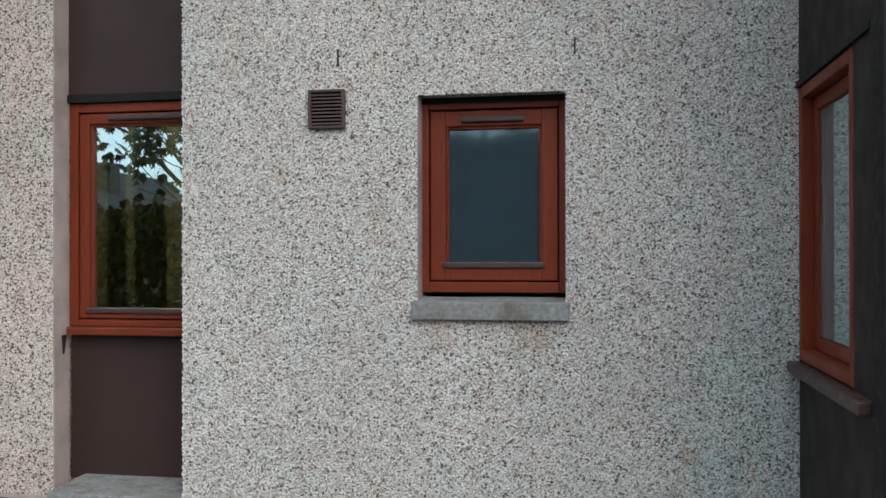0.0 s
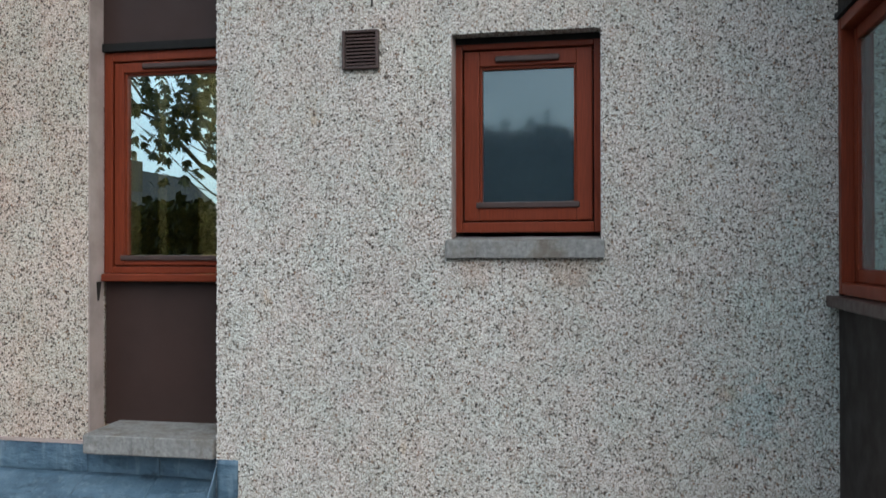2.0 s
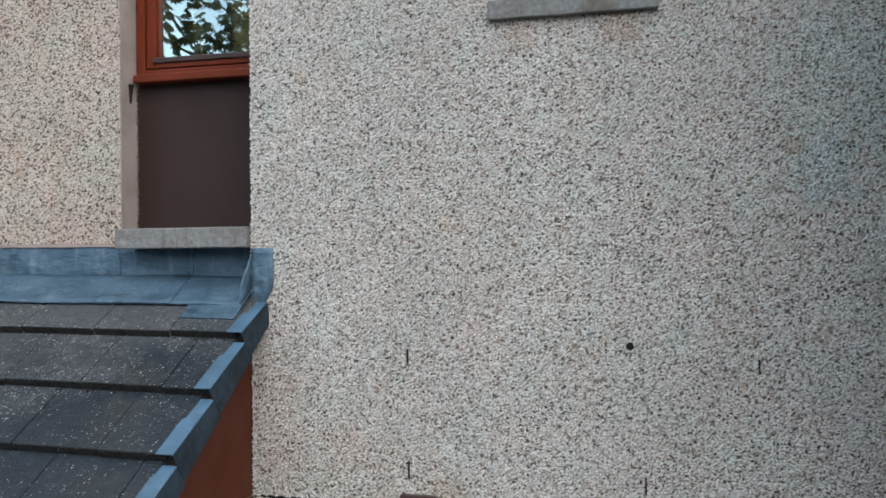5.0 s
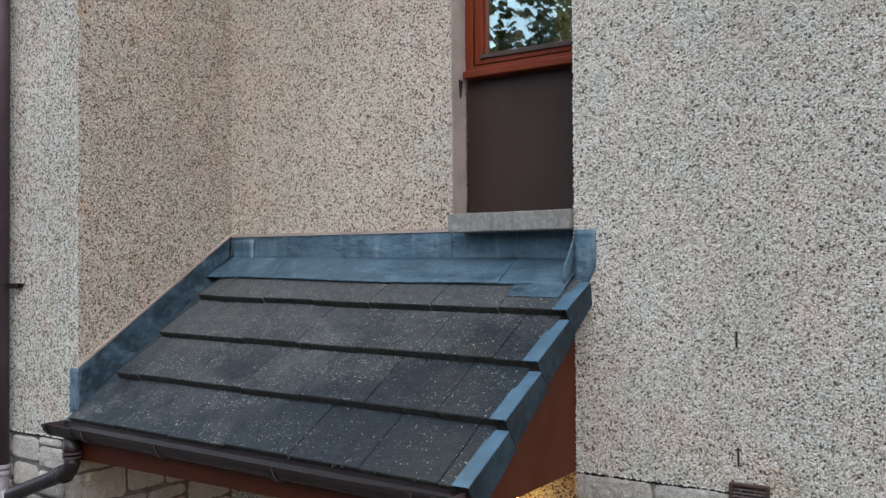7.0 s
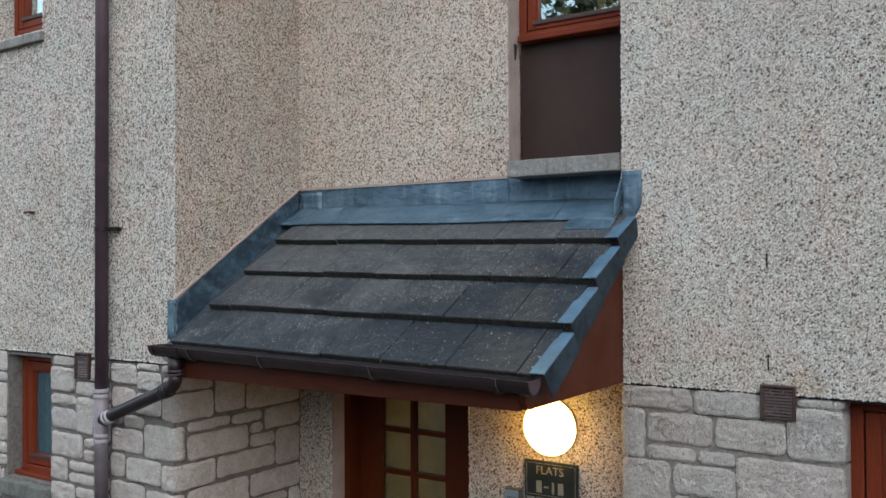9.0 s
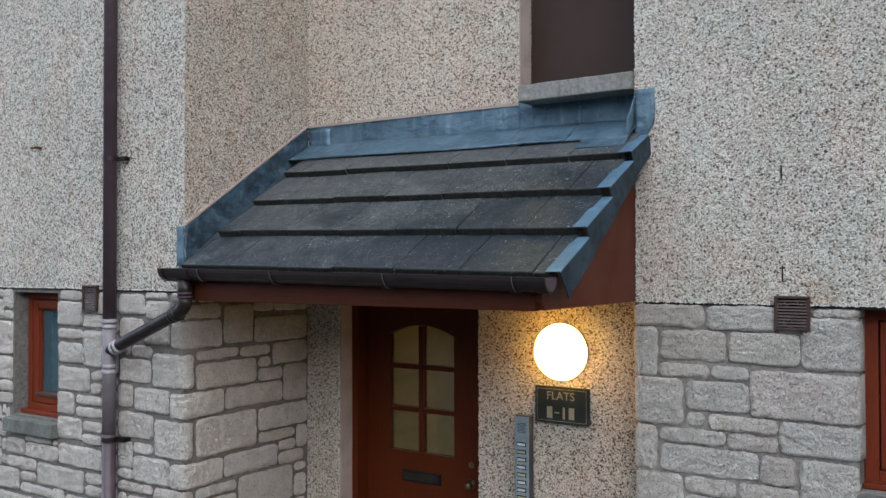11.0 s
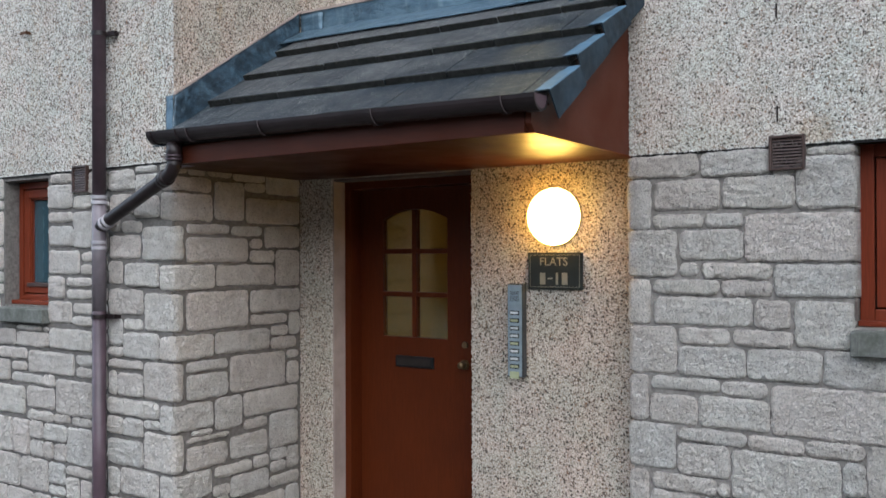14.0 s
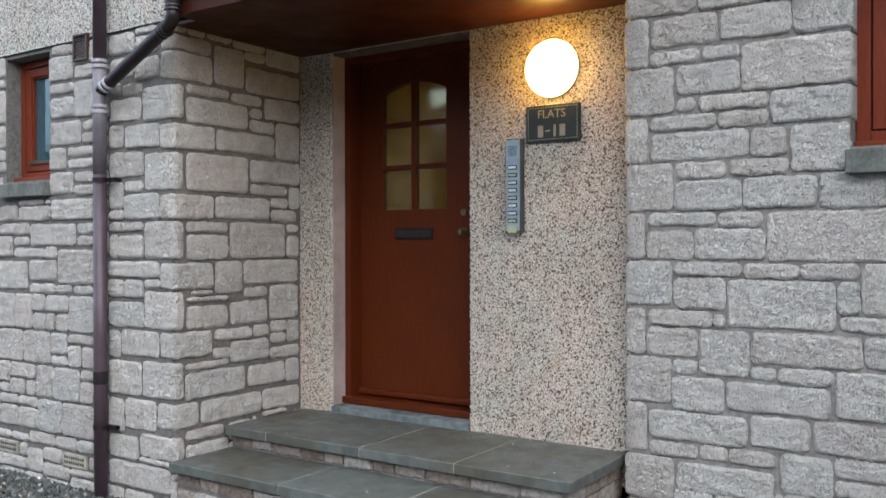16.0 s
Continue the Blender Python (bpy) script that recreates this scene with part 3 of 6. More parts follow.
def casement(name, x0, x1, z0, z1, y, outer, sash, glass, label, vent=True, sash_bottom=None, bottom=None):
    """A stained timber window: outer frame, casement sash, glazing bead, pane and trickle vent."""
    win = thing(name, label, "window", kind="structure", at=((x0 + x1) / 2, y, z0))
    part("window_frame", ring(bmesh.new(), x0, x1, z0, z1, outer, y, y + 0.09, bottom=bottom), M_FRAME, win)
    g = 0.006
    a, b, c, d = x0 + outer + g, x1 - outer - g, z0 + (bottom or outer) + g, z1 - outer - g
    part("shadow_gap", ring(bmesh.new(), a - g, b + g, c - g, d + g, g, y + 0.03, y + 0.08, 0), M_BLACK, win, "dark ring in the gap round the sash")
    s = part("sash", ring(bmesh.new(), a, b, c, d, sash, y + 0.006, y + 0.07, bottom=sash_bottom), M_FRAME, win, "red-stained casement sash")
    gx0, gx1, gz0, gz1 = a + sash, b - sash, c + (sash_bottom or sash), d - sash
    part("glazing_bead", ring(bmesh.new(), gx0, gx1, gz0, gz1, 0.011, y + 0.018, y + 0.05, 0.003), M_FRAME_H, s)
    part("drip_bead", boxed(gx0 - 0.012, gx1 + 0.012, y - 0.004, y + 0.012, gz0 - 0.012, gz0 + 0.012, bevel=0.004), M_VENT, s, "dark lower glazing bead")
    p = part("pane", boxed(gx0, gx1, y + 0.036, y + 0.042, gz0, gz1), glass, s)
    p.visible_shadow = False
    if vent:
        m, w = (x0 + x1) / 2, (gx1 - gx0) * 0.33
        bm = boxed(m - w, m + w, y - 0.012, y + 0.006, gz1 + 0.014, gz1 + 0.038, bevel=0.006)
        part("trickle_vent", bm, M_VENT, win, "brown trickle vent")
    return win


# bathroom window over the main wall
casement("window_1", 0.992, 1.575, 4.403, 5.168, 0.085, 0.030, 0.062, M_OBSCURE, "small red-stained casement with obscured glass, closed", bottom=0.042)
# black box in place of the shadow below the window head
part("window_head", boxed(0.99, 1.577, 0.08, 0.2, 5.16, 5.185), M_BLACK, bpy.data.objects["window_1"], "black band put in as shade under the head")
bm = bmesh.new()
box(bm, 0.9905, 0.9955, 0.004, 0.085, 4.38, 5.184)
box(bm, 1.5715, 1.5765, 0.004, 0.085, 4.38, 5.184)
part("reveal", bm, M_REVEAL, bpy.data.objects["window_1"], "smooth buff painted reveal")


def stone_sill(name, x0, x1, y0, y1, z0, z1, material, label):
    """A weathered sill: sloped top, throated drip under the nose."""
    bm = boxed(x0, x1, y0, y1, z0, z1, bevel=0.006)
    for v in bm.verts:
        if v.co.z > (z0 + z1) / 2 and v.co.y > (y0 + y1) / 2:
            v.co.z += 0.014
    bmesh.ops.subdivide_edges(bm, edges=[e for e in bm.edges if e.calc_length() > 0.2], cuts=12)
    for v in bm.verts:
        v.co += 0.0025 * noise.noise_vector(v.co * 9)
    return setting(name, bm, material, label, "window sill")


stone_sill("sill_1", 0.972, 1.586, -0.028, 0.10, 4.3, 4.372, M_SILL, "grey cast stone sill under the bathroom window")

# tall stair window in the recess: panel, casement, panel
stair = casement("window_2", -0.669, 0.10, 4.233, 5.24, 0.235, 0.042, 0.046, M_GLASS, "tall red-stained stair window between brown panels", sash_bottom=0.034, bottom=0.030)
part("lower_panel", boxed(-0.665, 0.10, 0.245, 0.29, 3.545, 4.201), M_PANEL, stair, "dark brown infill panel")
part("upper_panel", boxed(-0.665, 0.10, 0.225, 0.29, 5.28, TOP), M_PANEL, stair, "dark brown infill panel")
part("head_flashing", boxed(-0.667, 0.10, 0.215, 0.30, 5.242, 5.278), M_BLACK, stair, "black head flashing")
bm = boxed(-0.65, 0.10, 0.178, 0.30, 4.197, 4.232, bevel=0.006)
part("window_sill", bm, M_FRAME_H, stair, "red-stained projecting sill")
part("reveal", boxed(-0.6765, -0.6695, 0.124, 0.235, 3.50, TOP - 0.01), M_REVEAL, stair, "smooth buff painted reveal")
bm = boxed(-0.6695, -0.6685, 0.175, 0.215, 4.11, 4.195)
for v in bm.verts:
    if v.co.z < 4.135:
        v.co.y = 0.19 + (v.co.y - 0.195) * 0.3
part("drip_mark", bm, M_PIN, stair, "dark drip stain below the sill")
stone_sill("sill_2", -0.602, -0.004, -0.030, 0.29, 3.470, 3.552, M_SILL, "weathered grey stone sill over the porch flashing")
curtain = thing("curtain", "drawn-back olive curtains hanging inside the stair window", "curtain", at=(-0.4, 0.6, 4.1))
for a, b in ((-0.67, -0.585), (-0.53, -0.37)):
    bm = bmesh.new()
    cols = []
    for i in range(41):
        x = a + (b - a) * i / 40
        y = 0.55 + 0.028 * math.sin(i * 1.15) + 0.01 * math.sin(i * 0.41)
        cols.append([bm.verts.new((x, y + o, z)) for o in (0, 0.006) for z in (4.1, 5.3)])
    for c0, c1 in zip(cols, cols[1:]):
        bm.faces.new((c0[0], c1[0], c1[1], c0[1]))
        bm.faces.new((c0[2], c0[3], c1[3], c1[2]))
        bm.faces.new((c0[0], c0[2], c1[2], c1[0]))
        bm.faces.new((c0[1], c1[1], c1[3], c0[3]))
    part("drape", bm, M_CURTAIN, curtain, smooth=True)

# unseen light added to brighten the interior behind the stair window
stair_fill = thing("stair_fill_lamp", "unseen lamp added to light the stair landing", "lamp", at=(-0.9, 1.7, 6.4))
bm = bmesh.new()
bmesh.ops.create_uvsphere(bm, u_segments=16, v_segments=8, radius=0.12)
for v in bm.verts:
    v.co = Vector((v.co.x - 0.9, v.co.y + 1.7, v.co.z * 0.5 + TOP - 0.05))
part("bowl", bm, M_STAIR_FILL, stair_fill, smooth=True)
part("rim", tube(bmesh.new(), [(-0.9, 1.7, TOP - 0.04), (-0.9, 1.7, TOP)], 0.13), M_STEEL, stair_fill)

# ground-floor windows
casement("window_3", 0.938, 1.60, 1.755, STONE_TOP - 0.005, 0.12, 0.055, 0.06, M_GLASS, "red-stained casement in the stone wall, closed", vent=False)
part("window_sill", boxed(0.937, 1.598, 0.07, 0.2, 1.742, 1.765, bevel=0.004), M_FRAME_H, bpy.data.objects["window_3"])
stone_sill("sill_3", 0.925, 1.61, -0.05, 0.12, 1.630, 1.728, M_SILL_GREEN, "mossy grey stone sill under a ground-floor window")
casement("window_4", -3.708, -3.252, 1.765, 2.49, WING_Y + 0.10, 0.040, 0.052, M_OBSCURE_TEAL, "narrow red-stained casement with obscured glass in the wing", vent=False)
part("window_sill", boxed(-3.708, -3.252, WING_Y + 0.05, WING_Y + 0.16, 1.745, 1.77, bevel=0.004), M_FRAME_H, bpy.data.objects["window_4"])
stone_sill("sill_4", -3.74, -3.236, WING_Y - 0.045, WING_Y + 0.15, 1.645, 1.728, M_SILL_GREEN, "dark mossy stone sill on the wing")
casement("window_5", -3.795, -3.335, 4.50, 5.345, WING_Y + 0.09, 0.035, 0.055, M_GLASS, "red-stained casement upstairs in the wing")
stone_sill("sill_5", -3.83, -3.312, WING_Y - 0.03, WING_Y + 0.12, 4.385, 4.440, M_SILL, "grey cast stone sill upstairs on the wing")
part("seal_strip", boxed(-3.797, -3.332, WING_Y + 0.085, WING_Y + 0.2, 4.45, 4.502), M_BLACK, bpy.data.objects["window_5"])

# ---- bay at the right: dark panelled box with a side window ----
bay = thing("bay_window", "dark brown panelled bay with a red-stained side window", "bay", kind="structure", at=(BAY_X, 0, 0))
bm = wall_sheet([BAY_Y, -0.70, -0.03, 0.0], [-0.2, 4.135, 5.175, TOP], [(-0.70, -0.03, 4.135, 5.175)], BAY_X, BAY_X + 0.12, swap=True)
part("side_panel", bm, M_BAYPANEL, bay, "dark brown cladding panel")
part("front_panel", boxed(BAY_X, 6.0, BAY_Y - 0.06, BAY_Y, -0.2, TOP), M_BAYPANEL, bay, "dark brown cladding panel")
part("corner_post", boxed(BAY_X - 0.012, BAY_X + 0.09, BAY_Y - 0.075, BAY_Y + 0.035, -0.2, TOP, bevel=0.006), M_BLACK, bay, "dark corner trim")
for z in (4.105, 5.175):
    part("joint_trim", boxed(BAY_X + 0.095, 6.0, BAY_Y - 0.072, BAY_Y - 0.058, z, z + 0.03), M_DARKCASE, bay, "blue-black joint trim")


def yring(bm, y0, y1, z0, z1, w, x0, x1, bevel=0.004):
    box(bm, x0, x1, y0, y0 + w, z0, z1, bevel)
    box(bm, x0, x1, y1 - w, y1, z0, z1, bevel)
    box(bm, x0, x1, y0 + w, y1 - w, z0, z0 + w, bevel)
    box(bm, x0, x1, y0 + w, y1 - w, z1 - w, z1, bevel)
    return bm


bay_frame = part("window_frame", yring(bmesh.new(), -0.697, -0.005, 4.17, 5.16, 0.042, BAY_X - 0.002, BAY_X + 0.115), M_FRAME, bay, "red-stained timber frame")
bay_sash = part("sash", yring(bmesh.new(), -0.652, -0.050, 4.215, 5.115, 0.046, BAY_X + 0.040, BAY_X + 0.100), M_FRAME, bay, "red-stained recessed sash")
part("spacer_bar", yring(bmesh.new(), -0.606, -0.096, 4.261, 5.069, 0.012, BAY_X + 0.062, BAY_X + 0.066, 0), M_RING, bay_sash, "pale glazing spacer")
p = part("pane", boxed(BAY_X + 0.054, BAY_X + 0.060, -0.604, -0.098, 4.263, 5.067), M_BAYGLASS, bay_sash)
p.visible_shadow = False
bm = boxed(BAY_X - 0.045, BAY_X + 0.08, BAY_Y + 0.04, -0.002, 4.125, 4.165, bevel=0.006)
part("window_sill", bm, M_VENT, bay, "dark stained projecting sill")
part("head_trim", boxed(BAY_X - 0.012, BAY_X + 0.02, BAY_Y + 0.04, -0.002, 5.163, 5.183), M_BLACK, bay)
# pale sheet put in for the bright wall reflected in this glass
setting("blind", boxed(BAY_X + 0.16, BAY_X + 0.168, -0.85, -0.02, 4.205, 5.105), plain("pale_bay_backing", (0.50, 0.62, 0.60), 0.9), "pale sheet behind the bay glass, standing for its reflection", "blind")

# ---- front door ----
door = thing("door_1", "oxblood stained front door with six obscured panes, closed", "door", kind="structure", at=(-1.4, 0.3, 0.36))
fy, ly = 0.225, 0.325
bm = bmesh.new()
box(bm, -1.889, -1.838, fy, fy + 0.12, 0.42, 2.48, 0.004)
box(bm, -0.977, -0.926, fy, fy + 0.12, 0.42, 2.48, 0.004)
box(bm, -1.838, -0.977, fy, fy + 0.12, 2.425, 2.48, 0.004)
part("door_frame", bm, M_DOOR, door, "dark red-stained door frame")
part("door_sill", boxed(-1.889, -0.926, fy - 0.03, fy + 0.12, 0.412, 0.452, bevel=0.006), M_DOOR, door)
GX0, GX1, GZ0, GZ1 = -1.672, -1.215, 1.560, 2.245
leaf = bmesh.new()
LX0, LX1, LZ0, LZ1 = -1.836, -0.979, 0.455, 2.424
box(leaf, LX0, GX0, ly, ly + 0.045, LZ0, LZ1)
box(leaf, GX1, LX1, ly, ly + 0.045, LZ0, LZ1)
box(leaf, GX0, GX1, ly, ly + 0.045, LZ0, GZ0)
ARCH = 16
arch = [(GX0 + (GX1 - GX0) * i / ARCH, GZ1 + 0.058 * (1 - (2 * i / ARCH - 1) ** 2)) for i in range(ARCH + 1)]
for (xa, za), (xb, zb) in zip(arch, arch[1:]):
    vs = [leaf.verts.new((x, y, z)) for y in (ly, ly + 0.045) for x, z in ((xa, za), (xb, zb), (xb, LZ1), (xa, LZ1))]
    leaf.faces.new(vs[:4])
    leaf.faces.new(vs[4:][::-1])
    leaf.faces.new((vs[0], vs[1], vs[5], vs[4]))
    leaf.faces.new((vs[2], vs[3], vs[7], vs[6]))
door_leaf = part("door_leaf", leaf, M_DOOR, door)
bm = bmesh.new()
xm = (GX0 + GX1) / 2
box(bm, xm - 0.014, xm + 0.014, ly - 0.006, ly + 0.04, GZ0, GZ1 + 0.055, 0.003)
for z in (1.808, 2.058):
    box(bm, GX0, xm - 0.014, ly - 0.005, ly + 0.04, z - 0.014, z + 0.014, 0.003)
    box(bm, xm + 0.014, GX1, ly - 0.005, ly + 0.04, z - 0.014, z + 0.014, 0.003)
part("glazing_bars", bm, M_DOOR, door_leaf)
for xa, xb in ((GX0, xm - 0.014), (xm + 0.014, GX1)):
    for za, zb in ((GZ0, 1.794), (1.822, 2.044), (2.072, GZ1 + 0.055)):
        p = part("pane", boxed(xa, xb, ly + 0.016, ly + 0.022, za, zb), M_DOORGLASS, door_leaf, "yellow-lit obscured pane")
        p.visible_shadow = False
bm = boxed(-1.575, -1.305, ly - 0.010, ly + 0.004, 1.386, 1.452, bevel=0.004)
lbx = part("letter_plate", bm, M_BUTTON, door, "black letter plate")
part("flap", boxed(-1.560, -1.320, ly - 0.014, ly - 0.008, 1.398, 1.440, bevel=0.003), M_PIN, lbx)
bm = tube(bmesh.new(), [(-1.10, ly + 0.003, 1.425), (-1.10, ly - 0.012, 1.425)], 0.028)
tube(bm, [(-1.10, ly - 0.012, 1.425), (-1.10, ly - 0.042, 1.425), (-1.10, ly - 0.05, 1.425)], 0.019)
part("knob", bm, M_BRASS, door, "dull brass knob", smooth=True)
part("lock_cylinder", tube(bmesh.new(), [(-1.095, ly + 0.003, 1.535), (-1.095, ly - 0.012, 1.535)], 0.018), M_BRASS, door, "brass lock cylinder")
bm = boxed(LX0 + 0.004, LX1 - 0.004, ly - 0.035, ly + 0.002, 0.462, 0.495, bevel=0.008)
part("weatherboard", bm, M_DOOR, door, "projecting weatherboard")
part("door_reveal", boxed(-1.8897, -1.8795, 0.124, fy, 0.40, 2.478), M_REVEAL, door, "smooth buff painted reveal")
part("lintel", boxed(-1.879, -0.93, 0.126, fy, 2.468, 2.482), M_LINTEL, door, "lintel underside, shade put into its brown colour")
part("threshold", boxed(-1.879, -0.927, 0.10, fy + 0.1, 0.35, 0.411, bevel=0.005), M_THRESH, door, "grey painted threshold")

# ---- porch roof ----
porch = thing("porch_roof", "lean-to porch roof of grey flat tiles with blue lead edges", "porch roof", at=(-1.0, 0.0, 2.5))
SLOPE = math.atan(PITCH)
DN = Vector((0, -math.cos(SLOPE), -math.sin(SLOPE)))   # down the slope
UPN = Vector((0, -math.sin(SLOPE), math.cos(SLOPE)))   # out of the slope


def slope_box(bm, x0, x1, y_low, length, t0, t1, tuck=0.0, bevel=0.0, undercut=0.0):
    """A flat piece on the roof: its lower edge at y_low, thickness from t0 to t1 over the tile line; tuck sinks its upper end."""
    vs = []
    for x in (x0, x1):
        low = Vector((0, y_low, roof_z(y_low, x)))
        for s in (0, length):
            for t in (t0, t1):
                p = low - DN * (s + (undercut if s == 0 and t == t0 else 0)) + UPN * (t - tuck * s / length)
                vs.append(bm.verts.new((x, p.y, p.z)))
    fs = [bm.faces.new([vs[i] for i in q]) for q in ((0, 1, 3, 2), (4, 6, 7, 5), (0, 4, 5, 1), (2, 3, 7, 6), (0, 2, 6, 4), (1, 5, 7, 3))]
    if bevel:
        bmesh.ops.bevel(bm, geom=list({e for f in fs for e in f.edges}), offset=bevel, segments=1, affect="EDGES")
    return bm


ROOF_X0, ROOF_X1 = -2.02, 0.030
rng = random.Random(4)
TILE_LEN = 0.36
for i in range(4):
    y_low = EAVE_Y + GAUGE * i
    x = ROOF_X0 - (0.0, 0.17, 0.08, 0.2)[i]
    while x < ROOF_X1 - 0.02:
        a, b = max(x, ROOF_X0), min(x + 0.328, ROOF_X1)
        x += 0.330
        if b - a < 0.03:
            continue
        ln = TILE_LEN if i < 3 else 0.30
        bm = slope_box(bmesh.new(), a + 0.0008, b - 0.0008, y_low + rng.uniform(-0.004, 0.004), ln, -0.036, rng.uniform(-0.0015, 0.0015), 0.040, 0.003)
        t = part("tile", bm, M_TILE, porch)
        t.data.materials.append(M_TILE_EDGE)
        # lower edge faces: moss and the shade of the step share one colour
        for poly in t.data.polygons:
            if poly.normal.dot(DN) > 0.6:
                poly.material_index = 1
deck = bmesh.new()
slope_box(deck, ROOF_X0, 0.0, EAVE_Y + 0.08, 1.22, -0.105, -0.072)
slope_box(deck, WING_X + 0.005, ROOF_X0 - 0.002, EAVE_Y + 0.01, 1.30, -0.12, -0.09)
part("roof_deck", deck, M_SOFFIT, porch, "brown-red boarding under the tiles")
bm = slope_box(bmesh.new(), ROOF_X0, 0.0, EAVE_Y + 0.012, 0.03, -0.07, -0.031)
# black strip added so the gap behind the gutter reads dark
part("eaves_tray", boxed(-1.98, -0.004, -0.985, -0.925, 2.578, 2.590), M_BLACK, porch, "black strip added to darken the gap over the gutter")
part("eaves_filler", bm, M_BLACK, porch, "dark eaves filler")

# dead moss and grit lodged along the lower tile edges and in the joints
rng = random.Random(77)
verts, faces = [], []
for _ in range(420):
    i = rng.randint(0, 3)
    x = rng.uniform(ROOF_X0 + 0.02, ROOF_X1 - 0.02)
    if rng.random() > 0.35 + 0.65 * abs(noise.noise(Vector((x * 4, i * 3.1, 0)))) * 1.6:
        continue
    y = EAVE_Y + GAUGE * i - 0.004
    c = Vector((x, y, roof_z(y, x))) + UPN * rng.choice((-0.040, -0.036, -0.030, 0.0)) + DN * rng.uniform(-0.002, 0.006)
    rr = rng.uniform(0.002, 0.0065)
    q = Euler((rng.uniform(0, 6), rng.uniform(0, 6), rng.uniform(0, 6))).to_matrix()
    b = len(verts)
    for o in ((1.5, 0, 0), (-1.5, 0, 0), (0, 1, 0), (0, -1, 0), (0, 0, 0.8), (0, 0, -0.8)):
        verts.append(tuple(c + q @ Vector(o) * rr))
    for t in ((0, 2, 4), (2, 1, 4), (1, 3, 4), (3, 0, 4), (2, 0, 5), (1, 2, 5), (3, 1, 5), (0, 3, 5)):
        faces.append(tuple(b + k for k in t))
me = bpy.data.meshes.new("moss")
me.from_pydata(verts, [], faces)
me.materials.append(M_MOSS)
moss = new("moss", me)
moss.parent = porch
moss.matrix_parent_inverse = Matrix.Translation(-Vector(porch.location))
tagged(moss, "dark dead moss on the tile edges", kind="stuff")

# stepped lead verge pieces
for i in range(4):
    y_low = EAVE_Y + GAUGE * i - 0.006
    length = 0.292 if i < 3 else 0.235
    x2 = 0.080
    low = Vector((0, y_low, roof_z(y_low, 0.05)))
    bm = bmesh.new()

    def strip(profile, s0, s1):
        a, b = [], []
        for x, t in profile:
            for lst, s in ((a, s0), (b, s1)):
                p = low - DN * s + UPN * (t - (0.044 if t > -0.1 else 0.008) * s / length)
                lst.append(bm.verts.new((x, p.y, p.z)))
        n = len(profile)
        for k in range(n):
            bm.faces.new((a[k], a[(k + 1) % n], b[(k + 1) % n], b[k]))
        bm.faces.new(a[::-1])
        bm.faces.new(b)

    x2 -= 0.003 * i
    strip([(x2 - 0.062, 0.004), (x2 - 0.062, 0.009), (x2 - 0.004, 0.010), (x2, 0.006), (x2 + 0.003, -0.112), (x2 - 0.002, -0.112), (x2 - 0.005, 0.004)], 0, length)
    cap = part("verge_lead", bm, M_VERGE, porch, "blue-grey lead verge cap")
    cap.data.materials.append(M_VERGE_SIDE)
    # side and lower end faces get the colour darkened for shade
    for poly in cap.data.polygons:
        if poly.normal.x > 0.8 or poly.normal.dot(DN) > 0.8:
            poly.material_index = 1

# painted gable cheek, soffit and fascia
bm = bmesh.new()
prof = [(-0.915, 2.487), (-0.945, 2.52), (-0.945, roof_z(-0.945) - 0.075), (0.11, roof_z(0.11) - 0.075), (0.11, 2.487)]
a = [bm.verts.new((-0.028, y, z)) for y, z in prof]
b = [bm.verts.new((0.0 - 0.004, y, z)) for y, z in prof]
for k in range(len(prof)):
    bm.faces.new((a[k], a[(k + 1) % len(prof)], b[(k + 1) % len(prof)], b[k]))
bm.faces.new(a)
bm.faces.new(b[::-1])
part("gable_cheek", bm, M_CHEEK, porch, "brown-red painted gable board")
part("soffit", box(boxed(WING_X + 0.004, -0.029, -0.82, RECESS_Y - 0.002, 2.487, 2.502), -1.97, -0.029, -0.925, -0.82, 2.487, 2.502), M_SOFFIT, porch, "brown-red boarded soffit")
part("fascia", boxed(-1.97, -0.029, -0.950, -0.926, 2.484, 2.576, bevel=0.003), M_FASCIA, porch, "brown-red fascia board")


def lead_patch(rows, cols, place, amount=0.005, seed=0.0):
    """A dressed lead sheet: a grid of points by place(u, v), gently dented, 4 mm thick."""
    bm = bmesh.new()
    g = []
    for j in range(rows + 1):
        line = []
        for i in range(cols + 1):
            p, n = place(i / cols, j / rows)
            d = noise.noise(Vector(p) * 7 + Vector((seed, 0, 0))) * 0.6 + noise.noise(Vector(p) * 21) * 0.4
            line.append(bm.verts.new(Vector(p) + Vector(n) * (0.006 + amount * d)))
        g.append(line)
    fs = [bm.faces.new((g[j][i], g[j][i + 1], g[j + 1][i + 1], g[j + 1][i])) for j in range(rows) for i in range(cols)]
    ext = bmesh.ops.extrude_face_region(bm, geom=fs)
    n = Vector(place(0.5, 0.5)[1])
    bmesh.ops.translate(bm, verts=[v for v in ext["geom"] if isinstance(v, bmesh.types.BMVert)], vec=-n * 0.005)
    return bm


flash = thing("lead_flashing", "weathered blue-grey lead flashing dressed over the porch roof", "flashing", at=(-1.0, 0.1, 3.3))


def back_up(u, v):
    x = WING_X + 0.01 + u * (0.0 - WING_X - 0.012)
    return (x, RECESS_Y - 0.004, 3.335 + 0.03 * (1 - u) + v * (0.152 - 0.02 * (1 - u))), (0, -1, 0)


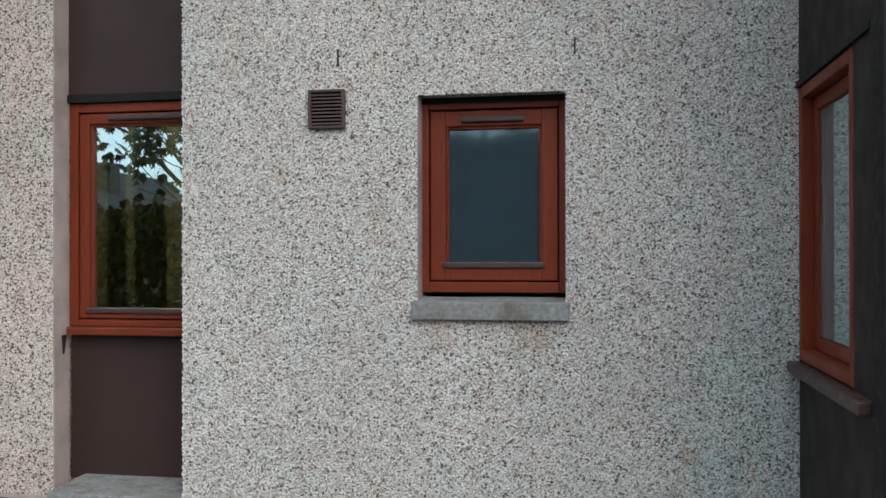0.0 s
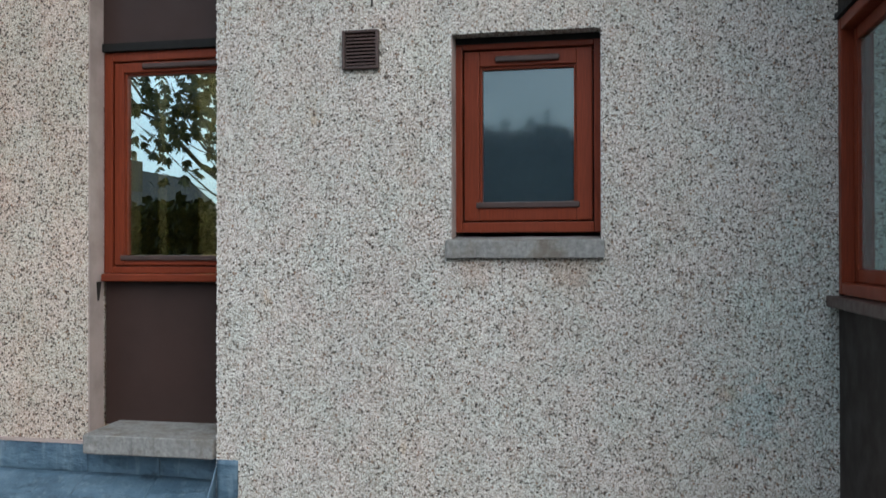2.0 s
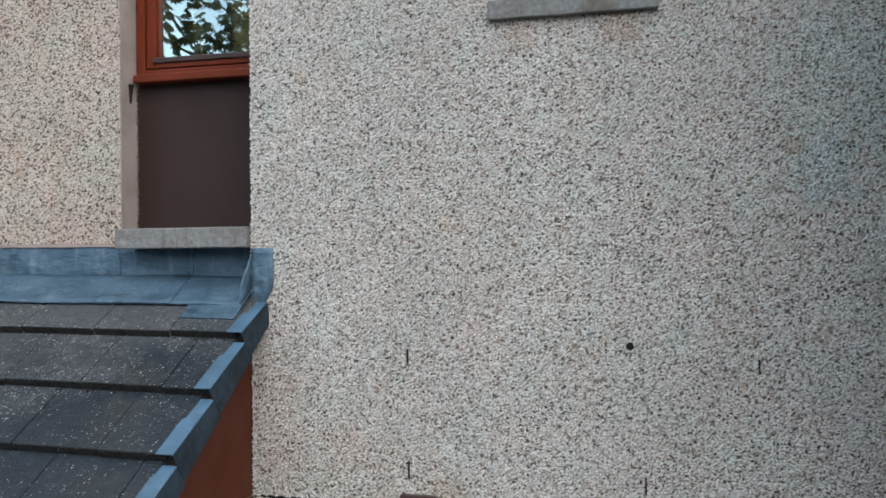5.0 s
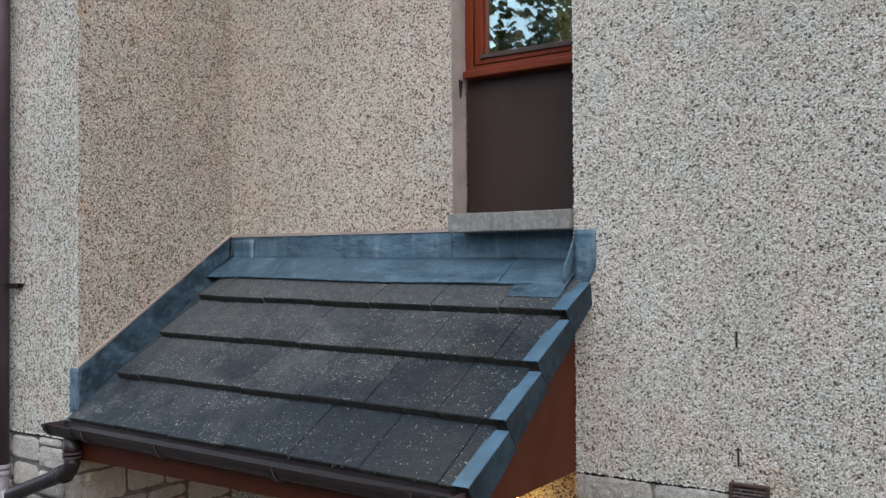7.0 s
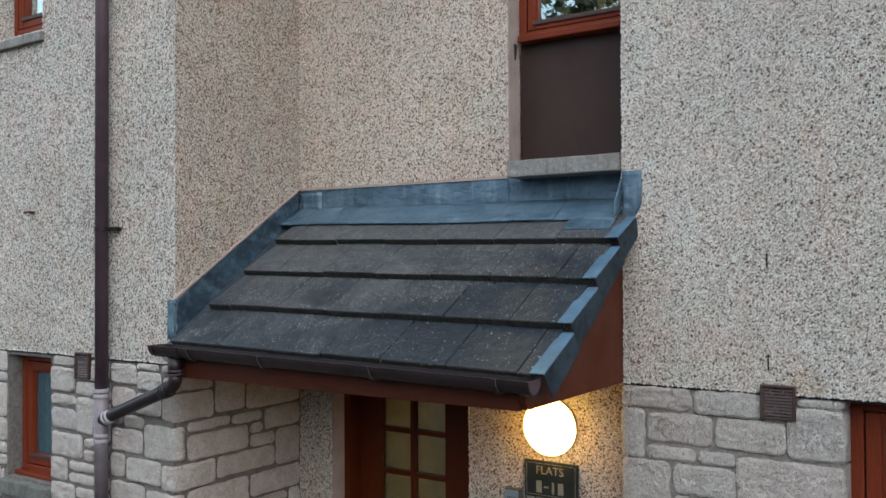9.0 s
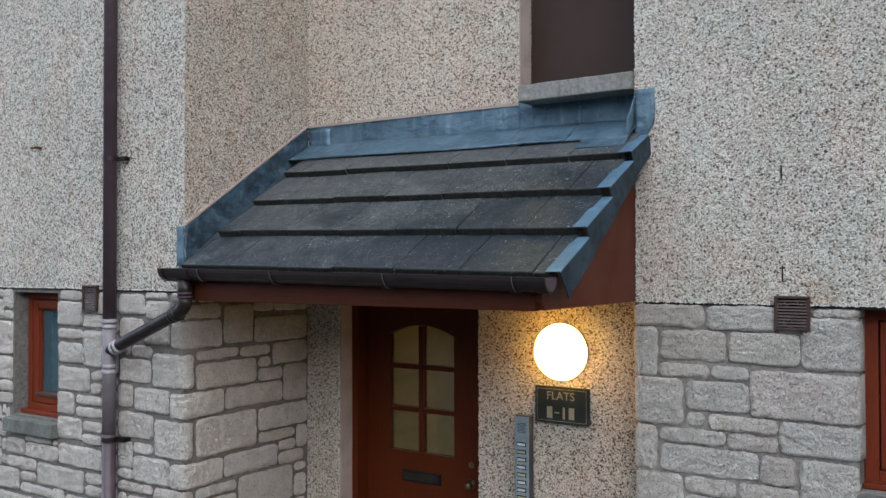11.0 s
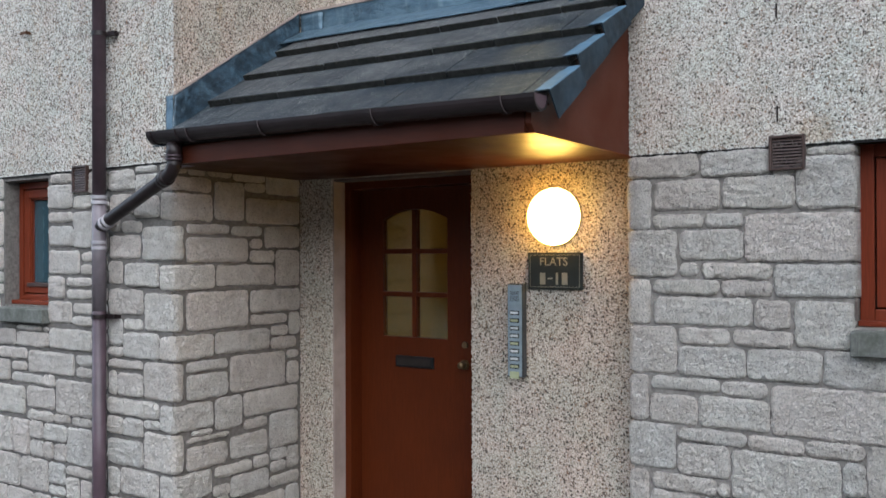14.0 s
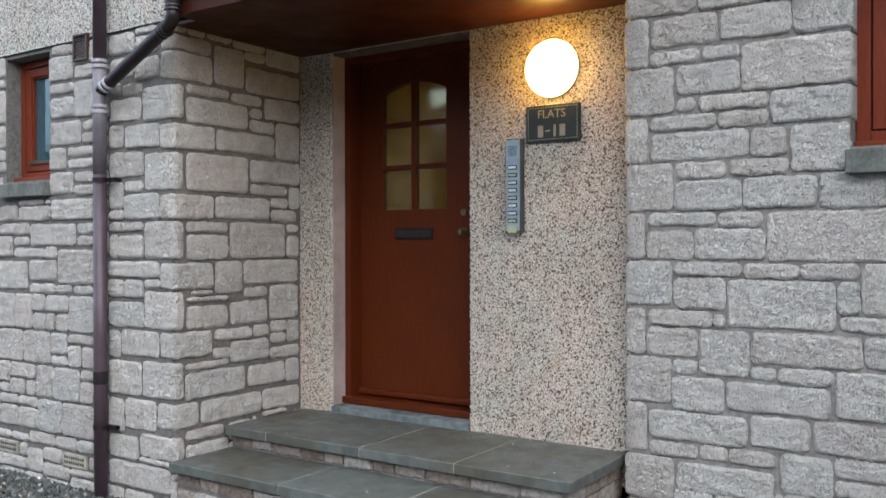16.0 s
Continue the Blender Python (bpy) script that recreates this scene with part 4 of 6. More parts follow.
def apron(u, v):
    x = WING_X + 0.02 + u * (0.0 - WING_X - 0.028)
    y = -0.074 + 0.005 * math.sin(u * 9) + v * (RECESS_Y - 0.012 + 0.074)
    return (x, y, roof_z(y, x) - 0.019 - 0.024 * v), tuple(UPN)


def side_up(u, v):
    y = WING_Y + 0.001 + u * (RECESS_Y - WING_Y - 0.012)
    return (WING_X, y, roof_z(y, WING_X) - 0.09 + v * (0.203 - 0.04 * u)), (1, 0, 0)


part("back_upstand", lead_patch(8, 90, back_up, 0.013), M_LEAD, flash, smooth=True)
for u0, u1, seed in ((0.685, 0.850, 21.0),):
    part("lap_sheet", lead_patch(8, 24, lambda u, v: (Vector(back_up(u0 + (u1 - u0) * u, v * 0.96)[0]) + Vector((0, -0.004, 0)), (0, -1, 0)), 0.008, seed), M_LEAD, flash, "overlapping lead sheet", smooth=True)
    part("lap_sheet", lead_patch(8, 24, lambda u, v: (Vector(apron(u0 + (u1 - u0) * u, v)[0]) + UPN * 0.003, tuple(UPN)), 0.005, seed), M_LEAD, flash, "overlapping lead sheet", smooth=True)
part("apron", lead_patch(8, 90, apron, 0.006, 4.0), M_LEAD, flash, smooth=True)
part("side_upstand", lead_patch(10, 60, side_up, 0.013, 9.0), M_LEAD_SHADED, flash, "blue-black lead upstand, soiled and with shade in its colour", smooth=True)


def tray(u, v):
    y = EAVE_Y - 0.01 + u * (RECESS_Y - EAVE_Y)
    x = WING_X + 0.004 + v * (ROOF_X0 - WING_X + 0.01)
    return (x, y, roof_z(y, x) - 0.080), tuple(UPN)


part("side_tray", lead_patch(6, 50, tray, 0.004, 5.0), M_LEAD_DARK, flash, smooth=True)
part("front_lap", lead_patch(10, 4, lambda u, v: ((WING_X - 0.048 + 0.052 * u, WING_Y - 0.001, 2.655 + 0.205 * v), (0, -1, 0)), 0.003), M_LEAD, flash, smooth=True)
part("wall_lap", lead_patch(10, 5, lambda u, v: ((0.001 + (0.052 + 0.042 * min(1, v * 3)) * u, -0.001, 3.235 + 0.232 * v), (0, -1, 0)), 0.004, 2.0), M_LEAD, flash, smooth=True)
part("corner_lap", lead_patch(8, 4, lambda u, v: ((-0.001, -0.09 + 0.2 * u, max(3.25, roof_z(-0.09 + 0.2 * u)) + 0.20 * v * (0.35 + 0.65 * u)), (-1, 0, 0)), 0.003, 3.0), M_LEAD, flash, smooth=True)
part("soaker_strip", slope_box(bmesh.new(), -0.235, -0.002, -0.150, 0.08, -0.012, -0.006), M_LEAD, flash)
part("corner_patch", lead_patch(6, 5, lambda u, v: ((WING_X + 0.02 + 0.17 * u, RECESS_Y - 0.014, 3.33 + 0.14 * v), (0, -1, 0)), 0.003, 6.0), M_LEAD, flash, smooth=True)
bm = boxed(WING_X + 0.01, -0.67, RECESS_Y - 0.016, RECESS_Y + 0.01, 3.488, 3.502)
for v in bm.verts:
    if v.co.x > -1:
        v.co.z -= 0.008
part("mortar_fillet", bm, M_REVEAL, flash, "buff mortar pointing")
bm = bmesh.new()
n0 = [(WING_Y + 0.002, roof_z(WING_Y, WING_X) + 0.113), (RECESS_Y - 0.004, roof_z(RECESS_Y, WING_X) + 0.073)]
vs = [bm.verts.new((WING_X + dx, y, z + dz)) for dx in (-0.005, 0.014) for y, z in n0 for dz in (0, 0.012)]
for q in ((0, 1, 3, 2), (4, 6, 7, 5), (0, 4, 5, 1), (2, 3, 7, 6), (0, 2, 6, 4), (1, 5, 7, 3)):
    bm.faces.new([vs[i] for i in q])
part("mortar_fillet", bm, M_REVEAL, flash, "buff mortar pointing")

# ---- gutter ----
gutter = thing("gutter", "brown half-round plastic gutter along the porch eaves", "gutter", at=(-1.0, -1.0, 2.6))
GY, GZ, GR = -0.988, 2.612, 0.053


def trough(x0, x1, r, thick=0.004, drop=0.0):
    bm = bmesh.new()
    prof = []
    for k in range(13):
        a = math.pi + math.pi * k / 12
        prof.append((math.cos(a) * r, math.sin(a) * r * 1.05))
    for k in range(12, -1, -1):
        a = math.pi + math.pi * k / 12
        prof.append((math.cos(a) * (r - thick), math.sin(a) * (r - thick) * 1.05))
    rings = [[bm.verts.new((x, GY + y, GZ + z + drop * (0.05 - x))) for y, z in prof] for x in (x0, x1)]
    n = len(prof)
    for k in range(n):
        bm.faces.new((rings[0][k], rings[0][(k + 1) % n], rings[1][(k + 1) % n], rings[1][k]))
    bm.faces.new(rings[0])
    bm.faces.new(rings[1][::-1])
    return bm


part("trough", trough(-2.05, 0.045, GR, drop=0.015), M_GUTTER, gutter, smooth=False)
for x0, x1 in ((-2.075, -2.045), (0.005, 0.059)):
    part("end_socket", trough(x0, x1, GR + 0.005, 0.009, 0.015), M_GUTTER, gutter, "ribbed end stop")
for x in (-2.073, 0.052):
    bm = bmesh.new()
    vs = [bm.verts.new((x, GY + math.cos(math.pi + math.pi * k / 12) * GR, GZ + 0.015 * (0.05 - x) + math.sin(math.pi + math.pi * k / 12) * GR * 1.05)) for k in range(13)]
    ext = bmesh.ops.extrude_face_region(bm, geom=[bm.faces.new(vs)])
    bmesh.ops.translate(bm, verts=[v for v in ext["geom"] if isinstance(v, bmesh.types.BMVert)], vec=(0.006, 0, 0))
    part("end_cap", bm, M_PIPE, gutter, "faded end cap")
for x in (-1.80, -1.325, -0.69, -0.09):
    b = part("bracket", trough(x - 0.012, x + 0.012, GR + 0.006, 0.007, 0.015), M_GUTTER, gutter)
    part("clip_edge", trough(x + 0.0121, x + 0.0145, GR + 0.007, 0.004, 0.015), M_CLIP_EDGE, b, "pale edge line of the clip")
OX = -1.935
bm = trough(OX - 0.07, OX + 0.07, GR + 0.004, 0.006, 0.015)
part("outlet_union", bm, M_GUTTER, gutter)
part("outlet", tube(bmesh.new(), [(OX, GY, 2.585), (OX, GY, 2.50)], 0.037), M_GUTTER, gutter, smooth=True)
for z in (2.500, 2.518):
    part("outlet_ring", tube(bmesh.new(), [(OX, GY, z), (OX, GY, z + 0.008)], 0.041), M_PIPE, gutter)

# ---- downpipe with swan neck ----
PX, PY, PR = -2.675, -0.885, 0.036
down = thing("downpipe", "faded brown plastic downpipe fixed to the wing wall", "downpipe", at=(PX, PY, 0.02))
part("upper_pipe", tube(bmesh.new(), [(PX, PY, 2.36), (PX, PY, TOP)], PR, 24), M_PIPE, down, smooth=True)
M_PIPE_PALE = plain("sun_faded_pvc", (0.16, 0.135, 0.15), 0.4, 0, 0.2, 6)
part("branch_fitting", tube(bmesh.new(), [(PX, PY, 1.74), (PX, PY, 2.36)], PR + 0.001, 24), M_PIPE_PALE, down, "sun-faded branch fitting", smooth=True)
part("lower_pipe", tube(bmesh.new(), [(PX, PY, -0.09), (PX, PY, 1.75)], PR, 24), M_PIPE, down, smooth=True)
for z in (2.355, 2.325, 2.11, 2.08):
    part("collar", tube(bmesh.new(), [(PX, PY, z - 0.009), (PX, PY, z - 0.006), (PX, PY, z + 0.006), (PX, PY, z + 0.009)], PR + 0.006, 24), M_RING, down, "pale collar ring", smooth=True)
neck = [(OX, GY, 2.505), (OX, GY, 2.475), (OX - 0.02, GY + 0.003, 2.447), (OX - 0.06, GY + 0.01, 2.424), (PX + 0.06, PY - 0.005, 2.215), (PX, PY, 2.19)]
part("swan_neck", tube(bmesh.new(), neck, 0.034, 20), M_GUTTER, down, "dark diagonal branch pipe", smooth=True)
d = (Vector(neck[4]) - Vector(neck[3])).normalized()
for s, r, m in ((0.03, 0.039, M_GUTTER), (0.0, 0.041, M_GUTTER)):
    p0 = Vector(neck[3]) + d * s
    part("elbow_socket", tube(bmesh.new(), [p0, p0 + d * 0.03], r, 20), m, down, smooth=True)
for s in (0.075, 0.115):
    p0 = Vector(neck[5]) - d * s
    part("collar", tube(bmesh.new(), [p0, p0 + d * 0.014], 0.039, 20), M_RING, down, "pale collar ring", smooth=True)
part("pipe_socket", tube(bmesh.new(), [(PX, PY, 0.60), (PX, PY, 0.605), (PX, PY, 0.665), (PX, PY, 0.67)], PR + 0.004, 24), M_GUTTER, down, "dark pipe socket", smooth=True)
for z in (3.24, 1.71, 0.365):
    bm = tube(bmesh.new(), [(PX, PY, z - 0.012), (PX, PY, z + 0.012)], PR + 0.004, 24)
    box(bm, PX - 0.02, PX + 0.10, PY + 0.02, PY + 0.04, z - 0.012, z + 0.012)
    box(bm, PX + 0.075, PX + 0.10, PY + 0.03, WING_Y + 0.02, z - 0.01, z + 0.01)
    part("pipe_clip", bm, M_GUTTER, down)


# ---- louvred vents ----
def louvre(x0, x1, z0, z1, y, label):
    v = thing("wall_vent", label, "vent", "wall vents", at=((x0 + x1) / 2, y, z0))
    part("frame", ring(bmesh.new(), x0, x1, z0, z1, 0.012, y - 0.022, y + 0.02, 0.003), M_VENT, v)
    part("backing", boxed(x0 + 0.01, x1 - 0.01, y - 0.002, y + 0.01, z0 + 0.01, z1 - 0.01), M_BLACK, v)
    k = 9
    for i in range(k):
        z = z0 + 0.014 + (z1 - z0 - 0.028) * (i + 0.5) / k
        bm = boxed(x0 + 0.012, x1 - 0.012, y - 0.016, y - 0.010, z - 0.0036, z + 0.0036)
        for q in bm.verts:
            q.co.y += 0.6 * (q.co.z - z)
        part("slat", bm, M_VENT, v)
    return v


louvre(0.549, 0.700, 5.06, 5.217, 0.0, "brown plastic louvred vent high on the rendered wall")
louvre(0.615, 0.757, 2.380, 2.525, 0.0, "brown plastic louvred vent over the stone wall")
louvre(-2.978, -2.845, 2.395, 2.545, WING_Y, "brown plastic louvred vent beside the downpipe")
for x in (-3.0, -3.69):
    b = thing("air_brick", "buff slotted air brick low in the wing wall", "air brick", "air bricks", at=(x, WING_Y, 0.1))
    part("body", boxed(x - 0.11, x + 0.11, WING_Y - 0.004, WING_Y + 0.04, 0.085, 0.160, bevel=0.003), M_AIRBRICK, b)
    for k in range(9):
        for z in (0.101, 0.129):
            part("slot", boxed(x - 0.094 + k * 0.0215, x - 0.082 + k * 0.0215, WING_Y - 0.0055, WING_Y + 0.005, z, z + 0.017), M_BLACK, b)

# ---- lamp, plaque, entry panel ----
lamp = thing("bulkhead_lamp", "lit round opal bulkhead lamp beside the front door", "lamp", at=(-0.43, RECESS_Y, 2.24))
LC = Vector((-0.430, RECESS_Y, 2.223))
part("base_ring", tube(bmesh.new(), [LC + Vector((0, 0.01, 0)), LC + Vector((0, -0.036, 0))], 0.1395, 40), M_LAMPRING, lamp, "cream base ring")
bm = bmesh.new()
bmesh.ops.create_uvsphere(bm, u_segments=40, v_segments=20, radius=0.141)
for v in bm.verts:
    x, y, z = v.co
    v.co = LC + Vector((x, (-abs(y) if y < 0 else 0.0) * 0.60 - 0.030, z))
part("diffuser", bm, M_LAMP, lamp, "glowing opal diffuser", smooth=True)

plaque = thing("plaque", "black plaque with gilt lettering and thin gilt border", "sign", at=(-0.434, RECESS_Y, 1.95))
PX0, PX1, PZ0, PZ1, PYF = -0.580, -0.285, 1.863, 2.047, RECESS_Y - 0.022
part("board", boxed(PX0, PX1, PYF, RECESS_Y - 0.002, PZ0, PZ1, bevel=0.004), M_PLAQUE, plaque)
part("border", ring(bmesh.new(), PX0 + 0.012, PX1 - 0.012, PZ0 + 0.012, PZ1 - 0.012, 0.0022, PYF - 0.0012, PYF + 0.001, 0), M_GILT, plaque)
font = bpy.data.curves.new("word", "FONT")
font.body, font.size, font.align_x, font.extrude = "FLATS", 0.058, "CENTER", 0.0008
word_ob = new("word", font)
bpy.context.view_layer.update()
dg = bpy.context.evaluated_depsgraph_get()
me = bpy.data.meshes.new_from_object(word_ob.evaluated_get(dg))
bpy.data.objects.remove(word_ob)
me.materials.clear()
me.materials.append(M_GILT)
me.transform(pose(-0.437, PYF - 0.0015, 1.982, 90, 0, 0))
word = new("lettering", me)
word.parent = plaque
word.matrix_parent_inverse = Matrix.Translation(-Vector(plaque.location))
for x0, x1, z0, z1 in ((-0.512, -0.482, 1.888, 1.946), (-0.470, -0.444, 1.914, 1.921), (-0.425, -0.413, 1.888, 1.946), (-0.392, -0.362, 1.888, 1.946)):
    part("figure_bar", boxed(x0, x1, PYF - 0.0018, PYF + 0.001, z0, z1), M_GILT, plaque)

panel = thing("entry_panel", "tall steel door-entry panel with labelled buttons", "intercom", at=(-0.65, RECESS_Y, 1.42))
EX0, EX1, EZ0, EZ1, EYF = -0.687, -0.597, 1.418, 1.890, RECESS_Y - 0.045
part("case", boxed(EX0, EX1, EYF, RECESS_Y - 0.002, EZ0, EZ1, bevel=0.006), M_DARKCASE, panel, "dark grey case")
part("plate", boxed(EX0 + 0.005, EX1 - 0.006, EYF - 0.004, EYF + 0.002, EZ0 + 0.006, EZ1 - 0.006, bevel=0.002), M_STEEL, panel, "brushed steel plate")
bm = bmesh.new()
for k in range(7):
    z = EZ1 - 0.042 - k * 0.0075
    box(bm, EX0 + 0.018, EX1 - 0.020, EYF - 0.0048, EYF - 0.0035, z, z + 0.003)
part("speaker_grille", bm, M_DARKCASE, panel)
for k in range(8):
    z = EZ0 + 0.056 + k * 0.0385
    c = EX0 + 0.044
    bt = part("button", boxed(c - 0.027, c + 0.027, EYF - 0.007, EYF - 0.003, z - 0.011, z + 0.011, bevel=0.002), M_BUTTON, panel)
    part("name_label", boxed(c - 0.022, c + 0.022, EYF - 0.0085, EYF - 0.0065, z - 0.006, z + 0.006), M_LABEL_Y if k in (0, 3, 6) else M_LABEL, bt, "pale paper label")
part("note", boxed(EX0 + 0.018, EX0 + 0.070, EYF - 0.0085, EYF - 0.004, EZ0 - 0.004, EZ0 + 0.030), M_LABEL_Y, panel, "small yellowed paper note")

# ---- steps ----
def slab(a, b, y0, y1, z0, z1, parent, seed):
    """A riven slate slab: uneven top and hand-dressed, chipped edges."""
    bm = boxed(a, b, y0, y1, z0, z1, bevel=0.005)
    bmesh.ops.subdivide_edges(bm, edges=[e for e in bm.edges if e.calc_length() > 0.1], cuts=16, use_grid_fill=True)
    o = Vector((seed * 3.7, seed, 0))
    for v in bm.verts:
        chip = noise.noise(v.co * 23 + o) + 0.6 * noise.noise(v.co * 55 + o)
        if v.co.y < y0 + 0.006:
            v.co.y += 0.005 * max(0.0, chip) + 0.0025 * noise.noise(v.co * 9 + o)
            if v.co.z > z1 - 0.012:
                v.co.z -= 0.005 * max(0.0, chip)
        if v.co.z > z1 - 0.004:
            v.co.z += 0.0022 * noise.noise(v.co * 7 + o)
    return part("slab", bm, M_SLAB, parent)


step_top = thing("upper_step", "upper entrance step of green-grey slate slabs on small stones", "step", kind="structure", at=(-1.08, -0.2, 0.02))
edges = [-2.112, -1.80, -1.17, -0.62, -0.035]
for a, b in zip(edges, edges[1:]):
    slab(a + 0.004, b - 0.004, -0.515, 0.119, 0.322, 0.372, step_top, a)
part("joint_bed", boxed(-2.11, -0.04, -0.508, 0.118, 0.325, 0.3685), M_GROUT, step_top, "pale joint mortar")
bm = boxed(-2.11, -0.085, -0.455, 0.118, -0.12, 0.325)
part("core", bm, M_MORTAR_PALE, step_top, "buff mortar bed")
step_low = thing("lower_step", "lower entrance step of green-grey slate slabs on stone", "step", kind="structure", at=(-1.08, -0.7, 0.02))
edges = [-2.125, -1.36, -0.72, 0.02]
for a, b in zip(edges, edges[1:]):
    slab(a + 0.004, b - 0.004, -0.875, -0.452, 0.196, 0.246, step_low, a + 9)
part("joint_bed", boxed(-2.12, 0.01, -0.868, -0.456, 0.20, 0.2425), M_GROUT, step_low, "pale joint mortar")
part("core", boxed(-2.11, -0.03, -0.825, -0.456, -0.12, 0.20), M_MORTAR_PALE, step_low, "buff mortar bed")
rng = random.Random(8)


def riser_row(parent, x0, x1, y, z0, z1):
    x = x0
    while x < x1 - 0.03:
        w = min(rng.uniform(0.13, 0.26), x1 - x)
        bm = boxed(x + 0.006, x + w - 0.006, y - 0.016 + rng.uniform(-0.008, 0.006), y + 0.02, z0 + rng.uniform(0, 0.010), z1 - rng.uniform(0, 0.008), bevel=0.008)
        bmesh.ops.subdivide_edges(bm, edges=[e for e in bm.edges if e.calc_length() > 0.03], cuts=4, use_grid_fill=True)
        for v in bm.verts:
            v.co += 0.006 * noise.noise_vector(v.co * 24 + Vector((x, z0, 0)))
        part("riser_stone", bm, M_RISER, parent, smooth=True)
        x += w


riser_row(step_top, -2.10, -0.085, -0.455, 0.255, 0.318)
riser_row(step_low, -2.11, -0.03, -0.825, 0.115, 0.190)
riser_row(step_low, -2.11, -0.03, -0.825, 0.025, 0.105)
riser_row(step_low, -2.11, -0.03, -0.825, -0.07, 0.015)
y = -0.45
while y < 0.08:
    w = min(rng.uniform(0.09, 0.17), 0.112 - y)
    for z0, z1 in ((0.255, 0.318), (0.17, 0.248), (0.09, 0.163), (0.01, 0.083), (-0.08, 0.003)):
        part("riser_stone", boxed(-0.10, -0.07, y + 0.006, y + w - 0.006, z0, z1, bevel=0.007), M_RISER, step_top)
    y += w

# ---- fixing pins, holes and rust spots on the render ----
def pin(x, z, h, y=0.0):
    p = thing("fixing_slit", "thin dark metal fixing standing in the rendered wall", "fixing", "old fixings", at=(x, y, z))
    bm = boxed(x - 0.003, x + 0.003, y - 0.006, y + 0.01, z, z + h)
    part("blade", bm, M_PIN, p)


for x, z, h in ((0.67, 5.31, 0.068), (1.609, 5.322, 0.063), (0.645, 3.017, 0.061), (0.647, 2.583, 0.068), (1.911, 3.009, 0.052), (1.525, 2.572, 0.062)):
    pin(x, z, h)
hole = thing("pipe_hole", "small round dark pipe hole in the render", "hole", at=(1.474, 0, 3.1))
part("sleeve", tube(bmesh.new(), [(1.474, -0.005, 3.1), (1.474, 0.01, 3.1)], 0.014, 14), M_BLACK, hole)
hook = thing("wall_hook", "short rusty bracket on the wing wall", "bracket", at=(-3.44, WING_Y, 3.36))
part("arm", boxed(-3.475, -3.41, WING_Y - 0.035, WING_Y - 0.025, 3.355, 3.368), M_RUST, hook)
part("root", boxed(-3.42, -3.41, WING_Y - 0.03, WING_Y + 0.01, 3.352, 3.370), M_RUST, hook)

# ---- behind the camera: a chestnut tree and a far house, seen in the glass ----
def tree(x, y, height, crown_r, seed, label):
    r = random.Random(seed)
    t = thing("tree", label, "tree", at=(x, y, 0.02))
    bm = bmesh.new()
    tips = []

    def limb(p, d, length, rad, depth):
        pts = [p]
        for k in range(4):
            d = (d + Vector((r.uniform(-0.2, 0.2), r.uniform(-0.2, 0.2), r.uniform(-0.05, 0.15)))).normalized()
            pts.append(pts[-1] + d * length / 4)
        for k in range(4):
            f0, f1 = 1 - k * 0.12, 1 - (k + 1) * 0.12
            u = d.orthogonal().normalized()
            v = d.cross(u)
            ra = [bm.verts.new(pts[k] + rad * f0 * (math.cos(a) * u + math.sin(a) * v)) for a in [i * math.tau / 7 for i in range(7)]]
            rb = [bm.verts.new(pts[k + 1] + rad * f1 * (math.cos(a) * u + math.sin(a) * v)) for a in [i * math.tau / 7 for i in range(7)]]
            for i in range(7):
                bm.faces.new((ra[i], ra[(i + 1) % 7], rb[(i + 1) % 7], rb[i]))
        tips.append((pts[-1], depth))
        if depth < 3:
            for _ in range(4 if depth else 6):
                q = pts[r.randint(2, 4)]
                nd = (d + Vector((r.uniform(-1, 1), r.uniform(-1, 1), r.uniform(-0.35, 0.6)))).normalized()
                limb(q, nd, length * r.uniform(0.42, 0.62), rad * 0.4, depth + 1)

    limb(Vector((x, y, 0)), Vector((0, 0, 1)), height * 0.55, 0.13, 0)
    part("trunk", bm, M_BARK, t)
    verts, faces = [], []
    for tip, depth in tips:
        if depth < 2 or tip.z < 6.0:
            continue
        for _ in range(18):
            c = tip + Vector((r.gauss(0, 0.36), r.gauss(0, 0.36), r.gauss(0, 0.30)))
            ax = Vector((r.uniform(-1, 1), r.uniform(-1, 1), r.uniform(-0.9, 0.1))).normalized()
            up = ax.orthogonal().normalized()
            sd = ax.cross(up).normalized()
            for k in range(7):
                a = (k - 3) * 0.5
                d = (ax * math.cos(a) + sd * math.sin(a)).normalized()
                w = d.cross(up).normalized()
                ln = (0.13 - 0.015 * abs(k - 3)) * r.uniform(0.8, 1.2)
                b = len(verts)
                drop = Vector((0, 0, -0.03))
                verts.extend([c, c + d * ln * 0.65 + w * ln * 0.17 + drop * 0.5, c + d * ln + drop, c + d * ln * 0.65 - w * ln * 0.17 + drop * 0.5])
                faces.append((b, b + 1, b + 2, b + 3))
    me = bpy.data.meshes.new("crown")
    me.from_pydata([tuple(v) for v in verts], [], faces)
    me.materials.append(M_LEAF)
    crown = new("crown", me)
    crown.parent = t
    crown.matrix_parent_inverse = Matrix.Translation(-Vector(t.location))
    return t


tree(-2.3, -9.2, 9.8, 2.5, 3, "broad-leaved chestnut tree with dark hanging leaves")


